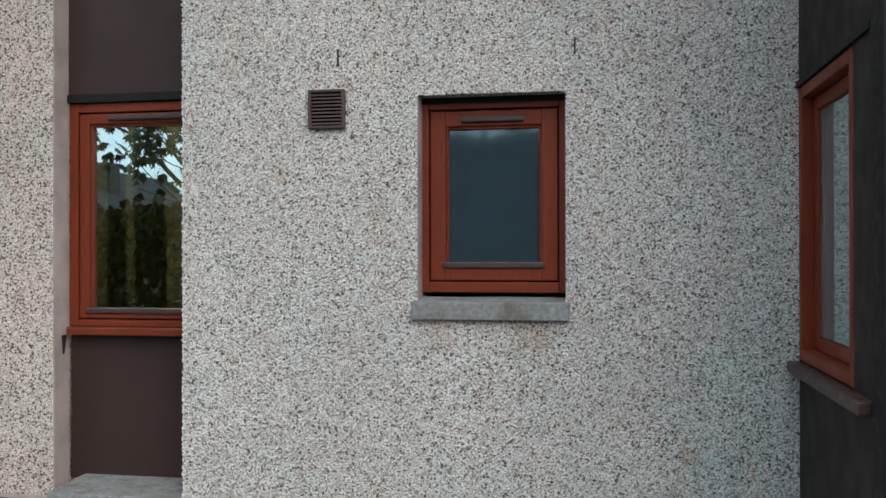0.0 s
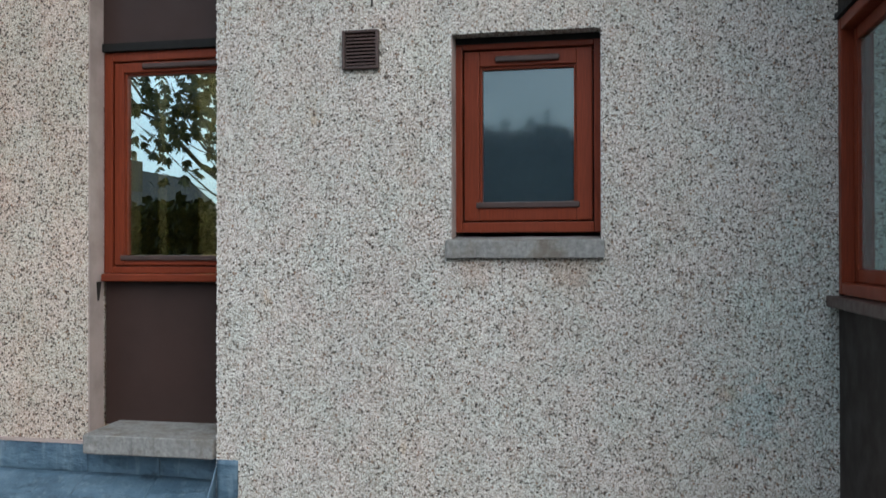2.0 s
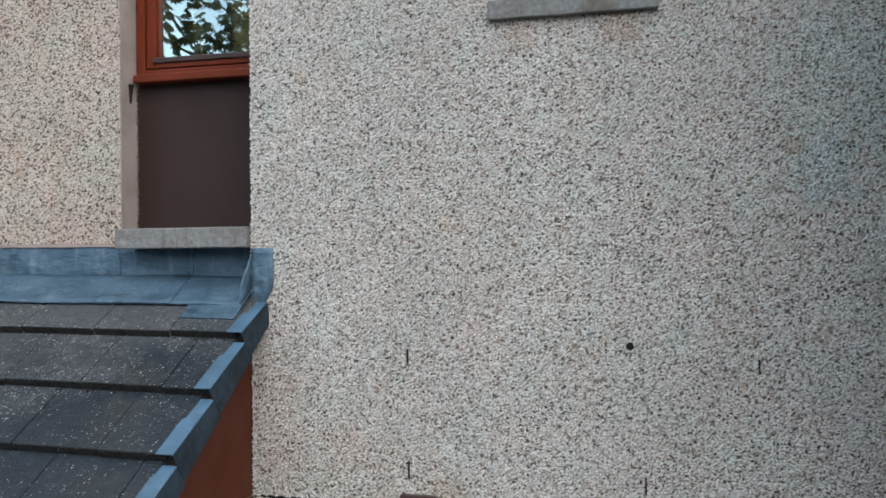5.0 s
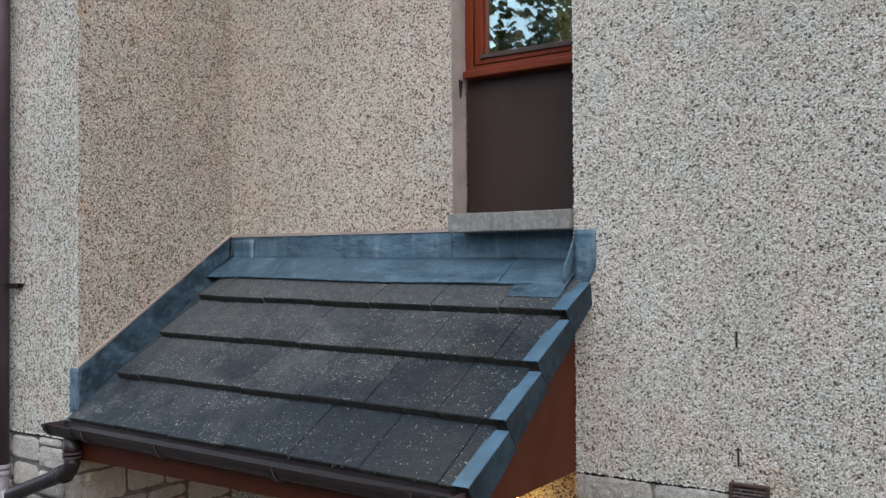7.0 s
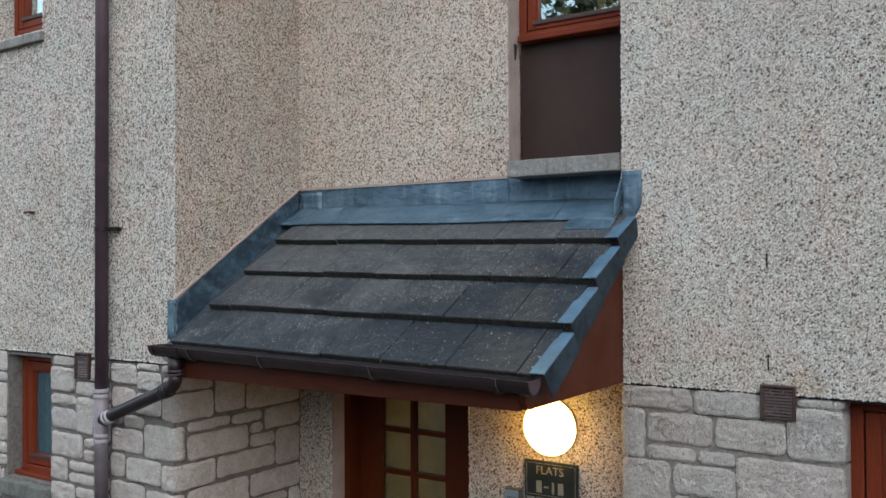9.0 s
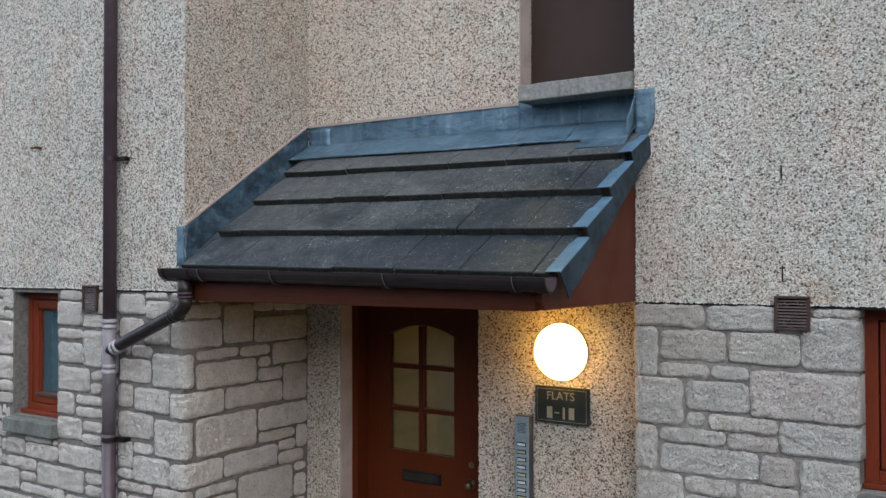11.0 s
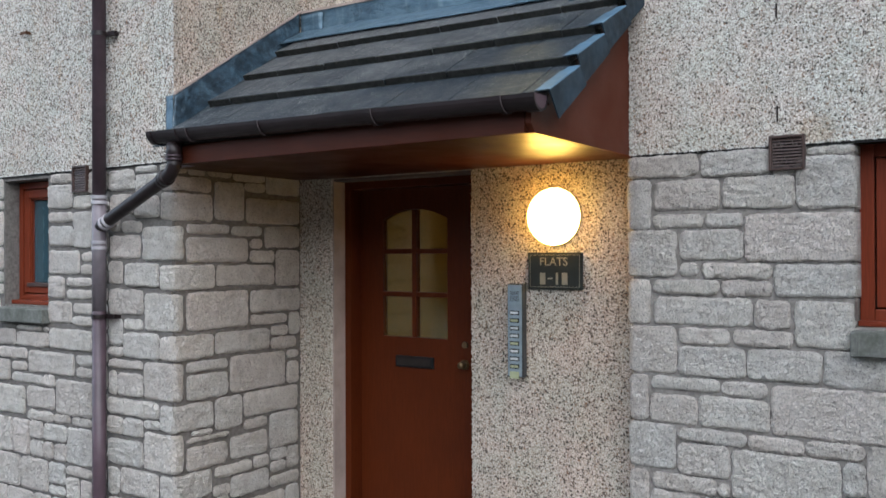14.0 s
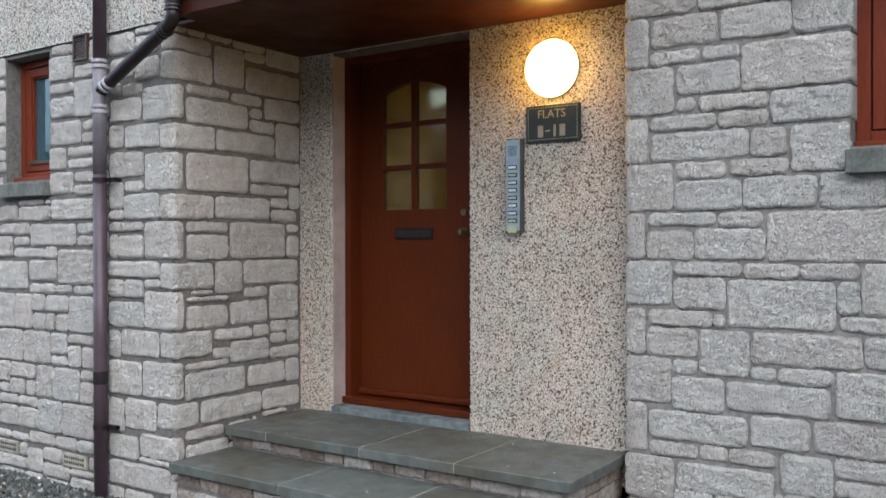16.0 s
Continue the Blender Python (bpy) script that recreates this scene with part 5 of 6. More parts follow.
def woods(y, x0, x1, z0, z1, count, seed, turned=False):
    """A distant belt of trees as leaf clumps with a ragged top; turned: it runs along y at the place y of x."""
    r = random.Random(seed)
    verts, faces = [], []
    for _ in range(count):
        x = r.uniform(x0, x1)
        top = z0 + (z1 - z0) * (0.5 + 0.5 * noise.noise(Vector((x * 0.22, seed, 0))) + 0.25 * noise.noise(Vector((x * 0.9, seed, 4))))
        z = top * (1 - r.random() ** 1.3 * 0.99)
        c = Vector((x, y + r.uniform(-2, 2), z))
        c = Vector((c.y, c.x, c.z - 0.2)) if turned else Vector((c.x, c.y, c.z - 0.2))
        for k in range(4):
            c = c + Vector((r.gauss(0, 0.14), r.gauss(0, 0.14), r.gauss(0, 0.12)))
            u = Vector((r.gauss(0, 1), r.gauss(0, 1), r.gauss(0, 1))).normalized() * r.uniform(0.10, 0.24)
            v = u.orthogonal().normalized() * r.uniform(0.10, 0.22)
            b = len(verts)
            verts.extend([c - u, c + v, c + u, c - v])
            faces.append((b, b + 1, b + 2, b + 3))
    me = bpy.data.meshes.new("far_woods")
    me.from_pydata([tuple(v) for v in verts], [], faces)
    me.materials.append(M_LEAF)
    return tagged(new("far_woods", me), "dark belt of trees out of view, for reflections and low shade", "woods", "", "stuff")


def far_house(xa, xb, ya, yb, eaves, ridge):
    """A gabled house with its ridge running away from the road and a chimney stack with two pots."""
    h = thing("far_house", "dark far gabled house with a chimney behind trees", "house", at=((xa + xb) / 2, ya, GROUND_Z))
    xm = (xa + xb) / 2
    bm = bmesh.new()
    prof = [(xa, GROUND_Z), (xb, GROUND_Z), (xb, eaves), (xm, ridge - 0.15), (xa, eaves)]
    lo = [bm.verts.new((x, ya, z)) for x, z in prof]
    hi = [bm.verts.new((x, yb, z)) for x, z in prof]
    bm.faces.new(lo)
    bm.faces.new(hi[::-1])
    for k in range(5):
        bm.faces.new((lo[k], lo[(k + 1) % 5], hi[(k + 1) % 5], hi[k]))
    part("wall", bm, M_WALLFAR, h)
    bm = bmesh.new()
    k = (ridge - eaves) / (xb - xm)
    for x_out, sg in ((xa - 0.4, -1), (xb + 0.4, 1)):
        ez = ridge - k * abs(x_out - xm)
        q = [(xm, ridge), (x_out, ez), (x_out, ez - 0.14), (xm, ridge - 0.14)]
        lo = [bm.verts.new((x, ya + 0.3, z)) for x, z in q]
        hi = [bm.verts.new((x, yb - 0.3, z)) for x, z in q]
        bm.faces.new(lo)
        bm.faces.new(hi[::-1])
        for i in range(4):
            bm.faces.new((lo[i], lo[(i + 1) % 4], hi[(i + 1) % 4], hi[i]))
    part("roof", bm, M_ROOFFAR, h)
    st = part("chimney", boxed(xm + 0.7, xm + 1.3, ya - 2.2, ya - 1.4, ridge - 1.2, ridge + 0.15, bevel=0.02), M_WALLFAR, h)
    for x in (xm + 0.85, xm + 1.15):
        part("chimney_pot", tube(bmesh.new(), [(x, ya - 1.8, ridge + 0.14), (x, ya - 1.8, ridge + 0.5)], 0.1, 12), M_RISER, st)
    for x in (xa + 1.0, xb - 2.2):
        w = part("window", boxed(x, x + 1.1, ya - 0.02, ya + 0.03, 3.9, 5.2, bevel=0.01), M_BLACK, h)
        part("frame", ring(bmesh.new(), x - 0.06, x + 1.16, 3.84, 5.26, 0.07, ya, ya + 0.05), M_LABEL, w)
    return h


far_house(-22.4, -16.2, -27.6, -36.0, 5.4, 8.1)
woods(-25, -45, 40, 5.6, 6.8, 24000, 5)
woods(-24, -9, 14, 7.4, 8.6, 15000, 6)
# unseen side belt, added only to block low light under the porch
woods(20, -26, 4, 4.6, 5.8, 9000, 7, True)


# ---- loose chips along the arrises of the render ----
def chips(name, parent, material, lines, seed):
    """Angular chips of the dash standing proud along edges. A line: two ends, and the two outward directions that meet there."""
    r = random.Random(seed)
    verts, faces = [], []
    for p0, p1, n0, n1 in lines:
        p0, p1, n0, n1 = Vector(p0), Vector(p1), Vector(n0), Vector(n1)
        count = int((p1 - p0).length / 0.0026)
        for _ in range(count):
            side = r.random()
            c = p0.lerp(p1, r.random()) - n0 * max(0, r.gauss(0, 0.008)) * (side > 0.5) - n1 * max(0, r.gauss(0, 0.008)) * (side <= 0.5)
            c += (n0 + n1) * r.uniform(-0.004, 0.002)
            q = Euler((r.uniform(0, 6), r.uniform(0, 6), r.uniform(0, 6))).to_matrix()
            a, b2, d = r.uniform(0.003, 0.0062), r.uniform(0.003, 0.006), r.uniform(0.002, 0.0045)
            b = len(verts)
            for o in ((a, 0, 0), (-a, 0, 0), (0, b2, 0), (0, -b2, 0), (0, 0, d), (0, 0, -d)):
                verts.append(tuple(c + q @ Vector(o)))
            for t in ((0, 2, 4), (2, 1, 4), (1, 3, 4), (3, 0, 4), (2, 0, 5), (1, 2, 5), (3, 1, 5), (0, 3, 5)):
                faces.append(tuple(b + k for k in t))
    me = bpy.data.meshes.new(name)
    me.from_pydata(verts, [], faces)
    me.materials.append(material)
    ob = new(name, me)
    ob.parent = parent
    return tagged(ob, kind="stuff")


FR, RT, LF, DNZ, UPZ = (0, -1, 0), (1, 0, 0), (-1, 0, 0), (0, 0, -1), (0, 0, 1)
chips("edge_chips", wall_main, M_CHIP, [
    ((0, 0, STONE_TOP), (0, 0, 5.8), FR, LF), ((0, 0, STONE_TOP), (1.6, 0, STONE_TOP), FR, DNZ), ((1.6, 0, STONE_TOP), (BAY_X, 0, STONE_TOP), FR, DNZ),
    ((0.99, 0, 4.37), (0.99, 0, 5.185), FR, RT), ((1.577, 0, 4.37), (1.577, 0, 5.185), FR, LF), ((0.99, 0, 5.185), (1.577, 0, 5.185), FR, DNZ)], 1)
chips("edge_chips", wall_wing, M_CHIP, [
    ((WING_X, WING_Y, WING_STONE_TOP), (WING_X, WING_Y, 5.4), FR, RT), ((-3.9, WING_Y, WING_STONE_TOP), (WING_X, WING_Y, WING_STONE_TOP), FR, DNZ),
    ((-3.33, WING_Y, 4.46), (-3.33, WING_Y, 5.3), FR, LF)], 2)
chips("edge_chips", wall_recess, M_CHIP_TAN, [
    ((-0.677, RECESS_Y, 3.46), (-0.677, RECESS_Y, 5.8), FR, RT), ((-0.925, RECESS_Y, 0.38), (-0.925, RECESS_Y, 2.48), FR, LF),
    ((-1.89, RECESS_Y, 0.38), (-1.89, RECESS_Y, 2.48), FR, RT)], 3)


# ---- loose pebbles in the bed by the wing, pale grit on the steps ----
def scatter(name, label, category, material, count, x0, x1, y0, y1, z, small, large, seed, ends=0.0):
    r = random.Random(seed)
    verts, faces = [], []
    for _ in range(count):
        rr = r.uniform(small, large)
        c = Vector((r.uniform(x0, x1), y1 - (y1 - y0) * r.random() ** (1 + ends), z + rr * 0.3))
        q = Euler((r.uniform(0, 6), r.uniform(0, 6), r.uniform(0, 6))).to_matrix()
        b = len(verts)
        for o in ((1.3, 0.2, 0), (-1.2, 0, 0.2), (0.1, 1, 0.1), (0, -0.9, 0), (0.2, 0, 0.7), (0, 0.1, -0.7)):
            verts.append(tuple(c + q @ Vector(o) * rr))
        for t in ((0, 2, 4), (2, 1, 4), (1, 3, 4), (3, 0, 4), (2, 0, 5), (1, 2, 5), (3, 1, 5), (0, 3, 5)):
            faces.append(tuple(b + k for k in t))
    me = bpy.data.meshes.new(name)
    me.from_pydata(verts, [], faces)
    me.materials.append(material)
    return tagged(new(name, me), label, category, "", "stuff")


def pebble_material():
    n = Nodes("bed_pebbles", 0.75)
    isl = n.t.nodes.new("ShaderNodeNewGeometry").outputs["Random Per Island"]
    n.colour(n.ramp(isl, (0.0, (0.02, 0.022, 0.02)), (0.5, (0.06, 0.062, 0.055)), (0.8, (0.095, 0.096, 0.085)), (0.95, (0.16, 0.16, 0.145)), (1.0, (0.42, 0.41, 0.39))))
    return n.m


def litter_material():
    n = Nodes("dead_leaf_litter", 0.8)
    isl = n.t.nodes.new("ShaderNodeNewGeometry").outputs["Random Per Island"]
    n.colour(n.ramp(isl, (0.0, (0.06, 0.07, 0.03)), (0.4, (0.13, 0.095, 0.05)), (0.75, (0.22, 0.16, 0.09)), (0.9, (0.55, 0.53, 0.48)), (1.0, (0.75, 0.74, 0.72))))
    return n.m


M_PEBBLE = pebble_material()
M_LITTER = litter_material()
M_GRIT = plain("pale_fallen_chips", (0.62, 0.60, 0.57), 0.85, 0, 0.3, 80)
scatter("bed_pebbles", "dark mixed pebbles and grit at the foot of the wing", "gravel", M_PEBBLE, 7000, -4.4, -2.14, -1.5, -0.85, GROUND_Z, 0.006, 0.022, 31)
scatter("leaf_litter", "dead leaves and pale grit lying among the pebbles", "litter", M_LITTER, 70, -4.4, -2.16, -1.3, -0.86, GROUND_Z + 0.012, 0.006, 0.016, 34)
scatter("step_grit", "pale render chips fallen on the upper step", "grit", M_GRIT, 70, -2.05, -0.06, -0.49, 0.10, 0.373, 0.001, 0.0032, 32, 1.5)
scatter("step_grit", "few pale chips fallen on the lower step", "grit", M_GRIT, 16, -2.08, -0.02, -0.85, -0.50, 0.247, 0.001, 0.0035, 33)


# ---- stones of the lower walls ----
RIGHT_STONES_A = [(0.000, 0.310, 2.381, 2.500), (0.330, 0.620, 2.371, 2.480), (0.760, 0.940, 2.441, 2.470), (0.721, 0.940, 2.220, 2.429), (0.000, 0.093, 2.151, 2.369), (0.420, 0.709, 2.230, 2.360), (0.111, 0.400, 2.230, 2.359), (0.106, 0.329, 2.151, 2.210), (0.341, 0.499, 2.151, 2.210), (0.511, 0.940, 2.006, 2.200), (0.230, 0.499, 2.011, 2.139), (-0.010, 0.210, 1.936, 2.139), (0.230, 0.310, 1.940, 1.999), (0.330, 0.619, 1.933, 1.994), (0.631, 0.940, 1.860, 1.990), (0.110, 0.399, 1.861, 1.921), (-0.010, 0.090, 1.726, 1.920), (0.411, 0.620, 1.856, 1.920), (0.110, 0.539, 1.727, 1.844), (0.551, 0.690, 1.724, 1.840), (0.711, 0.930, 1.651, 1.840), (0.460, 0.699, 1.645, 1.712), (-0.010, 0.208, 1.506, 1.711)]
RIGHT_STONES_B = [(0.221, 0.440, 1.641, 1.710), (0.821, 1.060, 1.498, 1.639), (0.521, 0.809, 1.506, 1.633), (0.221, 0.509, 1.503, 1.629), (0.100, 0.399, 1.436, 1.491), (-0.010, 0.079, 1.291, 1.490), (0.411, 0.599, 1.428, 1.489), (0.616, 1.080, 1.282, 1.486), (0.311, 0.605, 1.286, 1.416), (0.091, 0.299, 1.287, 1.410), (-0.010, 0.203, 1.081, 1.275), (0.221, 0.509, 1.216, 1.271), (0.981, 1.130, 1.071, 1.270), (0.751, 0.969, 1.211, 1.270), (0.521, 0.739, 1.211, 1.269), (0.215, 0.439, 1.071, 1.204), (0.891, 0.970, 1.071, 1.199), (0.452, 0.879, 1.000, 1.199), (0.000, 0.079, 0.861, 1.060), (0.100, 0.384, 0.991, 1.059), (0.900, 1.130, 1.000, 1.059), (0.396, 0.440, 0.991, 1.050), (0.551, 0.979, 0.850, 0.980)]
RIGHT_STONES_C = [(0.991, 1.130, 0.860, 0.980), (0.091, 0.319, 0.855, 0.979), (0.332, 0.539, 0.786, 0.979), (0.000, 0.199, 0.646, 0.844), (0.211, 0.320, 0.781, 0.840), (0.886, 1.130, 0.651, 0.839), (0.661, 0.874, 0.774, 0.837), (0.550, 0.649, 0.778, 0.834), (0.210, 0.434, 0.621, 0.769), (0.446, 0.860, 0.644, 0.762), (0.800, 1.130, 0.501, 0.632), (0.000, 0.088, 0.421, 0.630), (0.550, 0.780, 0.500, 0.626), (0.101, 0.530, 0.489, 0.610), (0.881, 1.130, 0.411, 0.489), (0.670, 0.869, 0.320, 0.480), (0.331, 0.449, 0.413, 0.477), (0.461, 0.650, 0.416, 0.474), (0.101, 0.319, 0.411, 0.470), (-0.010, 0.210, 0.210, 0.399), (0.880, 1.130, 0.340, 0.399), (0.230, 0.640, 0.270, 0.390)]
WING_STONES_A = [(0.411, 0.654, 2.451, 2.530), (0.100, 0.219, 2.461, 2.520), (0.231, 0.399, 2.461, 2.520), (0.666, 0.940, 2.390, 2.520), (-0.540, -0.321, 2.390, 2.500), (-0.309, -0.117, 2.370, 2.470), (-1.110, -0.880, 2.310, 2.450), (-0.099, 0.260, 2.376, 2.449), (0.281, 0.490, 2.229, 2.439), (-0.860, -0.680, 2.301, 2.380), (-0.530, -0.331, 2.260, 2.370), (-0.104, 0.269, 2.218, 2.364), (0.510, 0.940, 2.218, 2.360), (-0.319, -0.120, 2.236, 2.350), (-1.100, -0.871, 2.230, 2.290), (-0.859, -0.680, 2.081, 2.289), (-0.530, -0.441, 2.170, 2.240), (-0.429, -0.261, 2.161, 2.224), (-1.100, -0.870, 2.090, 2.210), (0.651, 0.940, 2.081, 2.206), (0.090, 0.389, 2.151, 2.206), (0.401, 0.630, 2.146, 2.203), (-0.249, 0.070, 2.011, 2.190)]
WING_STONES_B = [(-0.530, -0.270, 2.021, 2.149), (0.090, 0.520, 2.001, 2.134), (0.540, 0.639, 2.076, 2.130), (-1.100, -0.810, 1.931, 2.069), (0.741, 0.940, 1.860, 2.069), (0.540, 0.729, 1.996, 2.064), (-0.790, -0.680, 2.006, 2.060), (-0.540, -0.420, 1.880, 2.009), (-0.400, -0.121, 1.871, 1.999), (-0.790, -0.690, 1.926, 1.994), (-0.109, 0.279, 1.856, 1.988), (0.291, 0.730, 1.870, 1.984), (-1.110, -0.950, 1.791, 1.919), (-0.930, -0.690, 1.861, 1.914), (-0.540, -0.251, 1.720, 1.859), (-0.930, -0.690, 1.790, 1.849), (0.090, 0.520, 1.640, 1.844), (-0.238, 0.070, 1.641, 1.840), (0.540, 0.940, 1.711, 1.840), (-1.110, -0.881, 1.650, 1.779), (-0.869, -0.690, 1.711, 1.770), (-0.540, -0.421, 1.550, 1.700), (-0.409, -0.251, 1.640, 1.700)]
WING_STONES_C = [(0.851, 0.940, 1.571, 1.700), (-0.870, -0.690, 1.640, 1.699), (0.540, 0.830, 1.641, 1.699), (0.701, 0.839, 1.571, 1.629), (-0.409, -0.121, 1.491, 1.629), (-0.109, 0.269, 1.491, 1.620), (-1.090, -0.690, 1.500, 1.620), (0.281, 0.689, 1.500, 1.620), (-1.640, -1.450, 1.501, 1.600), (-1.430, -1.110, 1.500, 1.590), (0.700, 0.910, 1.491, 1.559), (-1.640, -1.330, 1.421, 1.489), (-1.310, -0.860, 1.351, 1.480), (-0.840, -0.690, 1.421, 1.480), (0.830, 0.930, 1.430, 1.480), (0.090, 0.370, 1.421, 1.479), (-0.540, -0.251, 1.426, 1.479), (0.390, 0.810, 1.281, 1.479), (-0.238, 0.070, 1.281, 1.479), (-0.540, -0.471, 1.280, 1.414), (-0.459, -0.251, 1.280, 1.410), (0.830, 0.930, 1.280, 1.410), (-1.490, -1.330, 1.351, 1.409)]
WING_STONES_D = [(-0.840, -0.690, 1.350, 1.409), (-1.910, -1.510, 1.280, 1.409), (0.090, 0.370, 1.276, 1.409), (-1.490, -1.170, 1.281, 1.339), (-1.030, -0.690, 1.130, 1.330), (-1.330, -1.050, 1.141, 1.269), (0.491, 0.920, 1.131, 1.269), (-0.550, -0.121, 1.181, 1.268), (0.281, 0.478, 1.091, 1.264), (-0.109, 0.269, 1.121, 1.260), (-1.910, -1.350, 1.090, 1.260), (-0.409, -0.251, 1.070, 1.169), (-0.550, -0.421, 1.070, 1.169), (-1.320, -1.060, 1.070, 1.129), (0.690, 0.920, 0.921, 1.120), (0.490, 0.670, 1.060, 1.119), (-0.238, 0.069, 0.911, 1.109), (0.081, 0.380, 1.050, 1.079), (-0.550, -0.251, 0.910, 1.050), (0.390, 0.670, 0.911, 1.040), (0.090, 0.370, 0.908, 1.030), (0.831, 0.930, 0.780, 0.909), (0.561, 0.684, 0.830, 0.900)]
WING_STONES_E = [(-0.439, -0.126, 0.760, 0.899), (-0.114, 0.260, 0.760, 0.897), (0.280, 0.549, 0.831, 0.894), (-0.550, -0.451, 0.741, 0.890), (0.696, 0.819, 0.780, 0.840), (0.391, 0.679, 0.700, 0.819), (0.691, 0.930, 0.691, 0.760), (-0.259, 0.069, 0.546, 0.740), (0.081, 0.379, 0.691, 0.730), (-0.550, -0.271, 0.543, 0.729), (0.081, 0.500, 0.536, 0.679), (0.821, 0.930, 0.540, 0.679), (0.520, 0.809, 0.550, 0.670), (-0.409, -0.151, 0.366, 0.531), (-0.139, 0.169, 0.393, 0.525), (-0.550, -0.421, 0.336, 0.520), (0.631, 0.930, 0.400, 0.520), (0.181, 0.619, 0.396, 0.519), (0.081, 0.340, 0.320, 0.381), (-0.280, 0.069, 0.230, 0.354), (-0.550, -0.300, 0.196, 0.324), (0.081, 0.370, 0.200, 0.300), (-0.550, -0.040, 0.050, 0.184)]
RIGHT_STONES = RIGHT_STONES_A + RIGHT_STONES_B + RIGHT_STONES_C
WING_STONES = WING_STONES_A + WING_STONES_B + WING_STONES_C + WING_STONES_D + WING_STONES_E


def wing_point(s, z, out):
    """A place on the wing's stone skin: s runs along the front to the rounded arris at 0 and on along the return."""
    r = 0.028
    if s < -r:
        return Vector((WING_X + s, WING_Y - out, z))
    if s > r:
        return Vector((WING_X + out, WING_Y + s, z))
    a = (s + r) / (2 * r) * math.pi / 2
    c = Vector((WING_X - r, WING_Y + r, z))
    return c + Vector((math.sin(a), -math.cos(a), 0)) * (r + out)


def main_point(s, z, out):
    return Vector((s, -out, z))


def stone(place, s0, s1, z0, z1, parent, r):
    """One rock-faced block: pillowed rough face, rounded corners, sides running back into the bed."""
    g = -0.003 if place is main_point else 0.0005
    s0, s1, z0, z1 = s0 + g, s1 - g, z0 + g, z1 - g
    w, h = s1 - s0, z1 - z0
    nx, nz = max(5, min(96, int(w / 0.0052))), max(4, min(46, int(h / 0.0052)))
    seed = Vector((r.uniform(-50, 50), r.uniform(-50, 50), 0))
    proud = r.uniform(-0.004, 0.006)
    bm = bmesh.new()
    grid = []
    for j in range(nz + 1):
        row = []
        for i in range(nx + 1):
            u, v = i / nx, j / nz
            s, z = s0 + w * u, z0 + h * v
            ds, dz = min(u, 1 - u) * w, min(v, 1 - v) * h
            edge = min(ds, dz)
            rc = 0.024
            if ds < rc and dz < rc:
                k = 0.30 * (1 - ds / rc) * (1 - dz / rc)
                s += k * rc * (1 if u < 0.5 else -1)
                z += k * rc * (1 if v < 0.5 else -1)
            e = noise.noise(Vector((s * 16, z * 16, 3.1)) + seed)
            s += (0.006 * e + 0.0035 * noise.noise(Vector((s * 60, z * 60, 1.3)) + seed)) * (1 if ds < 0.01 else 0.3)
            z += (0.006 * noise.noise(Vector((s * 16, z * 16, 9.7)) + seed) + 0.0035 * noise.noise(Vector((s * 60, z * 60, 6.1)) + seed)) * (1 if dz < 0.01 else 0.3)
            f = min(1.0, edge / 0.0145)
            pil = f * (2 - f)
            out = -0.006 + proud * 0.7 + 0.010 * pil + 0.0045 * pil * noise.noise(Vector((s * 16, z * 20, 0.5)) + seed)
            out += pil * (0.0055 * noise.noise(Vector((s * 46, z * 46, 4.5)) + seed) + 0.0045 * noise.noise(Vector((s * 85, z * 85, 7.5)) + seed))
            row.append(bm.verts.new(place(s, z, out)))
        grid.append(row)
    for j in range(nz):
        for i in range(nx):
            bm.faces.new((grid[j][i], grid[j][i + 1], grid[j + 1][i + 1], grid[j + 1][i]))
    rim = grid[0] + [row[-1] for row in grid[1:]] + grid[-1][-2::-1] + [row[0] for row in grid[-2:0:-1]]
    idx = [(i, 0) for i in range(nx + 1)] + [(nx, j) for j in range(1, nz + 1)] + [(i, nz) for i in range(nx - 1, -1, -1)] + [(0, j) for j in range(nz - 1, 0, -1)]
    back = [bm.verts.new(place(s0 + w * i / nx, z0 + h * j / nz, -0.12 if place is main_point else -0.05)) for i, j in idx]
    n = len(rim)
    for k in range(n):
        bm.faces.new((rim[k], rim[(k + 1) % n], back[(k + 1) % n], back[k]))
    part("stone", bm, M_STONE, parent, smooth=True)


# black strips stand in for the shadow line below the render
part("bellcast_bead", boxed(0.004, BAY_X - 0.004, 0.003, 0.02, STONE_TOP - 0.012, STONE_TOP - 0.001), M_BLACK, wall_main, "black strip standing for the shade line under the render")
part("bellcast_bead", boxed(-5.9, WING_X - 0.004, WING_Y + 0.003, WING_Y + 0.02, WING_STONE_TOP - 0.012, WING_STONE_TOP - 0.001), M_BLACK, wall_wing, "black strip standing for the shade line under the render")
rng = random.Random(21)
laid = {}


def lay(place, s0, s1, z0, z1, parent, r):
    z1 = min(z1, (STONE_TOP if place is main_point else WING_STONE_TOP) - 0.012)
    if z1 - z0 < 0.02:
        return
    laid.setdefault(parent.name, []).append((s0, s1, z0, z1))
    if place is main_point and s0 < 0.03:
        s0 = r.uniform(-0.012, -0.002)
    stone(place, s0, s1, z0, z1, parent, r)


for s0, s1, z0, z1 in RIGHT_STONES:
    lay(main_point, max(s0, 0.0), s1, z0, z1, wall_stone_main, rng)
for s0, s1, z0, z1 in WING_STONES:
    lay(wing_point, s0, s1, z0, z1, wall_stone_wing, rng)


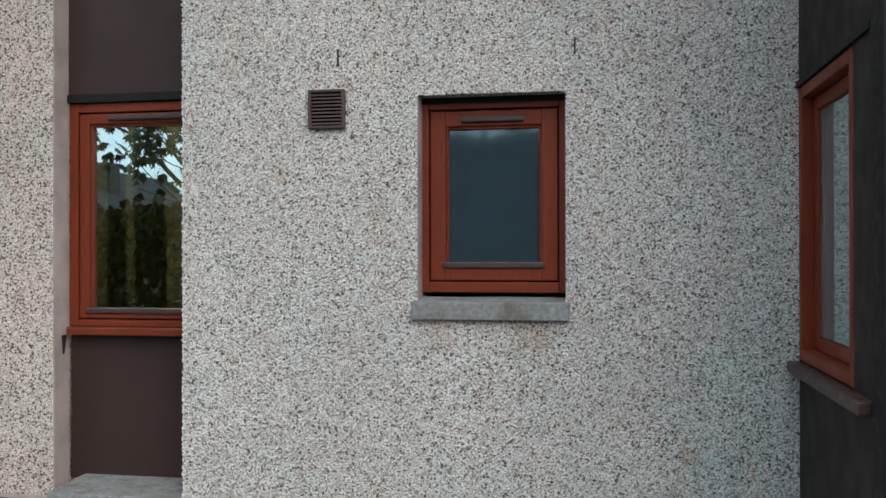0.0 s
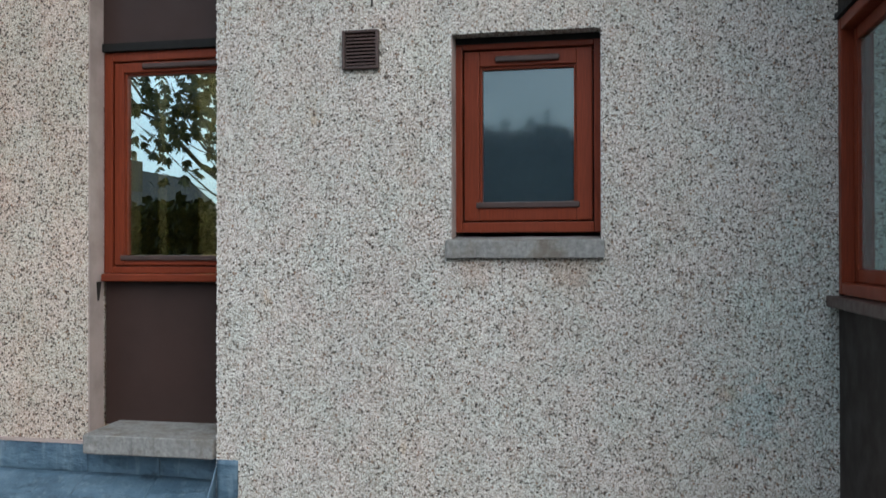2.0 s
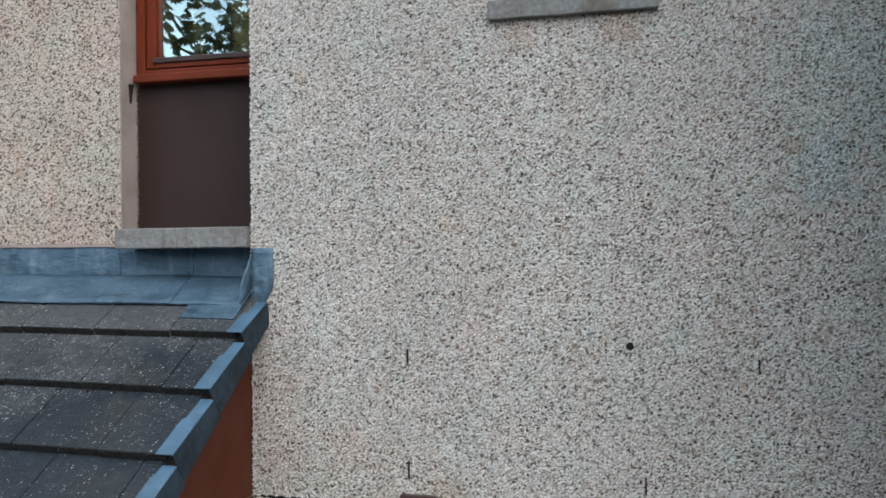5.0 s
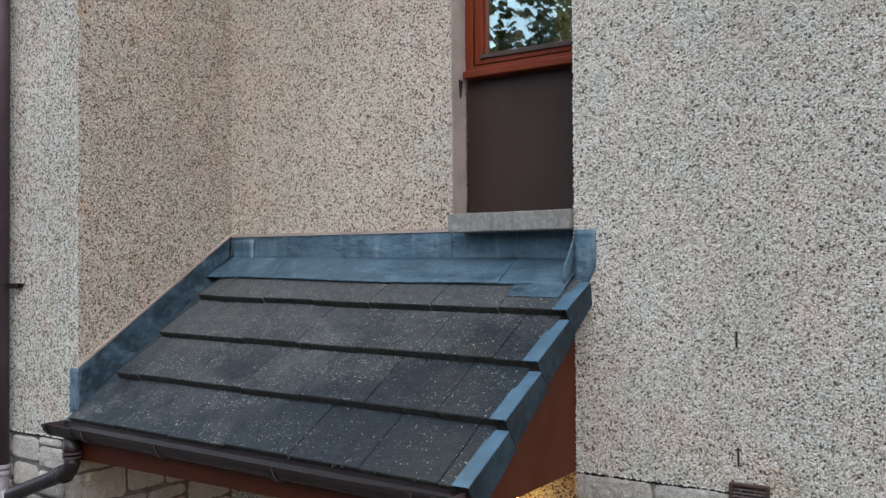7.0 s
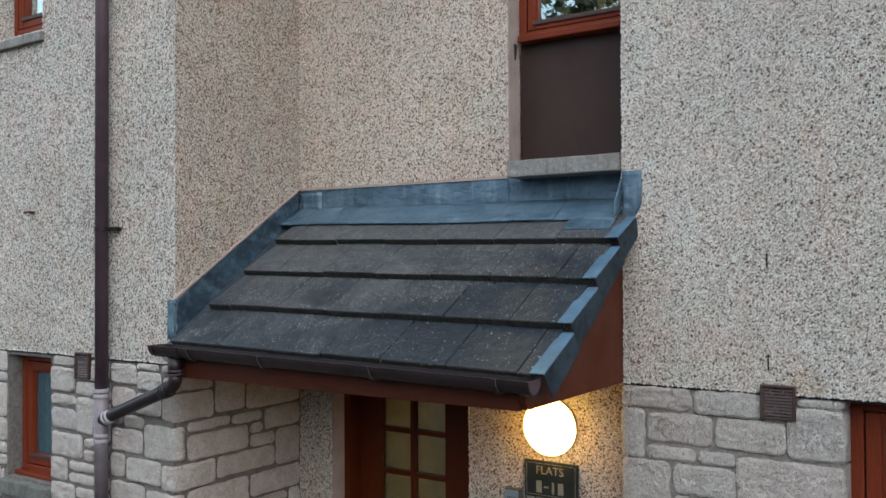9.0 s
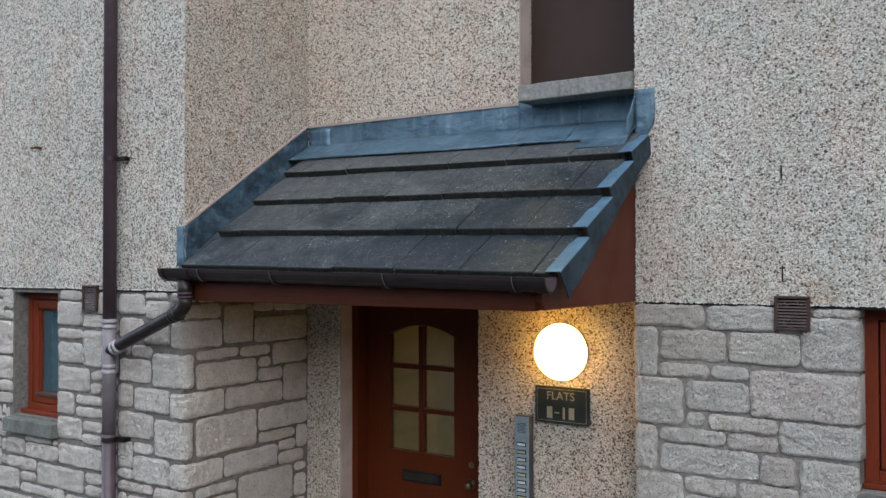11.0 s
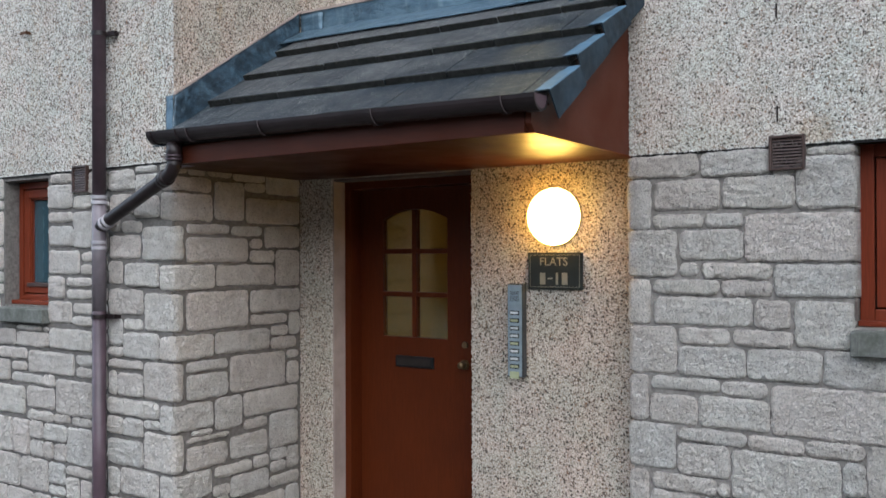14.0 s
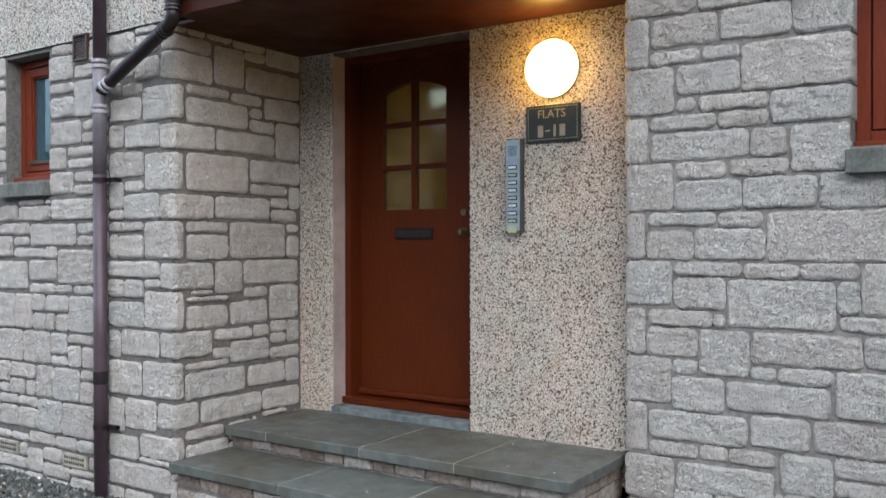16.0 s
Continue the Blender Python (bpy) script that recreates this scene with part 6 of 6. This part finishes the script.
def fill(place, s0, s1, z0, z1, parent, r):
    """Coursed rubble over a stretch of wall: bands of two courses, with tall blocks among thin ones."""
    z = z1
    while z > z0 + 0.05:
        band = min(z - z0, r.choice((0.15, 0.20, 0.22)))
        s = s0
        while s < s1 - 0.05:
            w = min(r.uniform(0.13, 0.29), s1 - s)
            if s1 - s - w < 0.1:
                w = s1 - s
            if r.random() < 0.5:
                lay(place, s + 0.005, s + w - 0.005, z - band + 0.005, z - 0.005, parent, r)
            else:
                c = z - band * r.choice((0.33, 0.5, 0.67))
                lay(place, s + 0.005, s + w - 0.005, c + 0.005, z - 0.005, parent, r)
                k = s + w * r.uniform(0.4, 0.6)
                if w > 0.22:
                    lay(place, s + 0.005, k - 0.005, z - band + 0.005, c - 0.005, parent, r)
                    lay(place, k + 0.005, s + w - 0.005, z - band + 0.005, c - 0.005, parent, r)
                else:
                    lay(place, s + 0.005, s + w - 0.005, z - band + 0.005, c - 0.005, parent, r)
            s += w
        z -= band


fill(wing_point, -1.91, -0.69, 0.17, 1.07, wall_stone_wing, rng)
fill(wing_point, -2.3, -1.58, 1.76, 2.52, wall_stone_wing, rng)
fill(main_point, 0.0, 1.3, -0.12, 0.20, wall_stone_main, rng)
fill(main_point, 1.14, 1.6, 0.32, 1.64, wall_stone_main, rng)


def patch(place, s0, s1, z0, z1, parent, openings, r):
    """Small stones set into whatever stretch of wall is still bare."""
    cell = 0.01
    ns, nz = int(round((s1 - s0) / cell)), int(round((z1 - z0) / cell))
    bare = [[True] * ns for _ in range(nz)]
    for a, b, c, d in laid.get(parent.name, []) + openings:
        for j in range(max(0, int((c - z0) / cell)), min(nz, int(math.ceil((d - z0) / cell)))):
            for i in range(max(0, int((a - s0) / cell)), min(ns, int(math.ceil((b - s0) / cell)))):
                bare[j][i] = False
    for j in range(nz):
        for i in range(ns):
            if not bare[j][i]:
                continue
            most_w, most_h = r.randint(16, 34), r.randint(7, 16)
            w = 1
            while w < most_w and i + w < ns and bare[j][i + w]:
                w += 1
            h = 1
            while h < most_h and j + h < nz and all(bare[j + h][i:i + w]):
                h += 1
            if w < 4 or h < 4:
                continue
            for jj in range(j, j + h):
                for ii in range(i, i + w):
                    bare[jj][ii] = False
            a, c = s0 + i * cell, z0 + j * cell
            lay(place, a + 0.005, a + w * cell - 0.005, c + 0.005, c + h * cell - 0.005, parent, r)


patch(main_point, 0.0, 0.935, 0.20, 2.48, wall_stone_main, [], rng)
patch(main_point, 0.935, 1.6, 0.20, 1.63, wall_stone_main, [], rng)
patch(wing_point, -2.3, 0.94, -0.12, 2.52, wall_stone_wing, [
    (-1.60, -1.09, 1.63, 2.52), (-0.985, -0.745, 0.08, 0.165), (-1.675, -1.435, 0.08, 0.165)], rng)
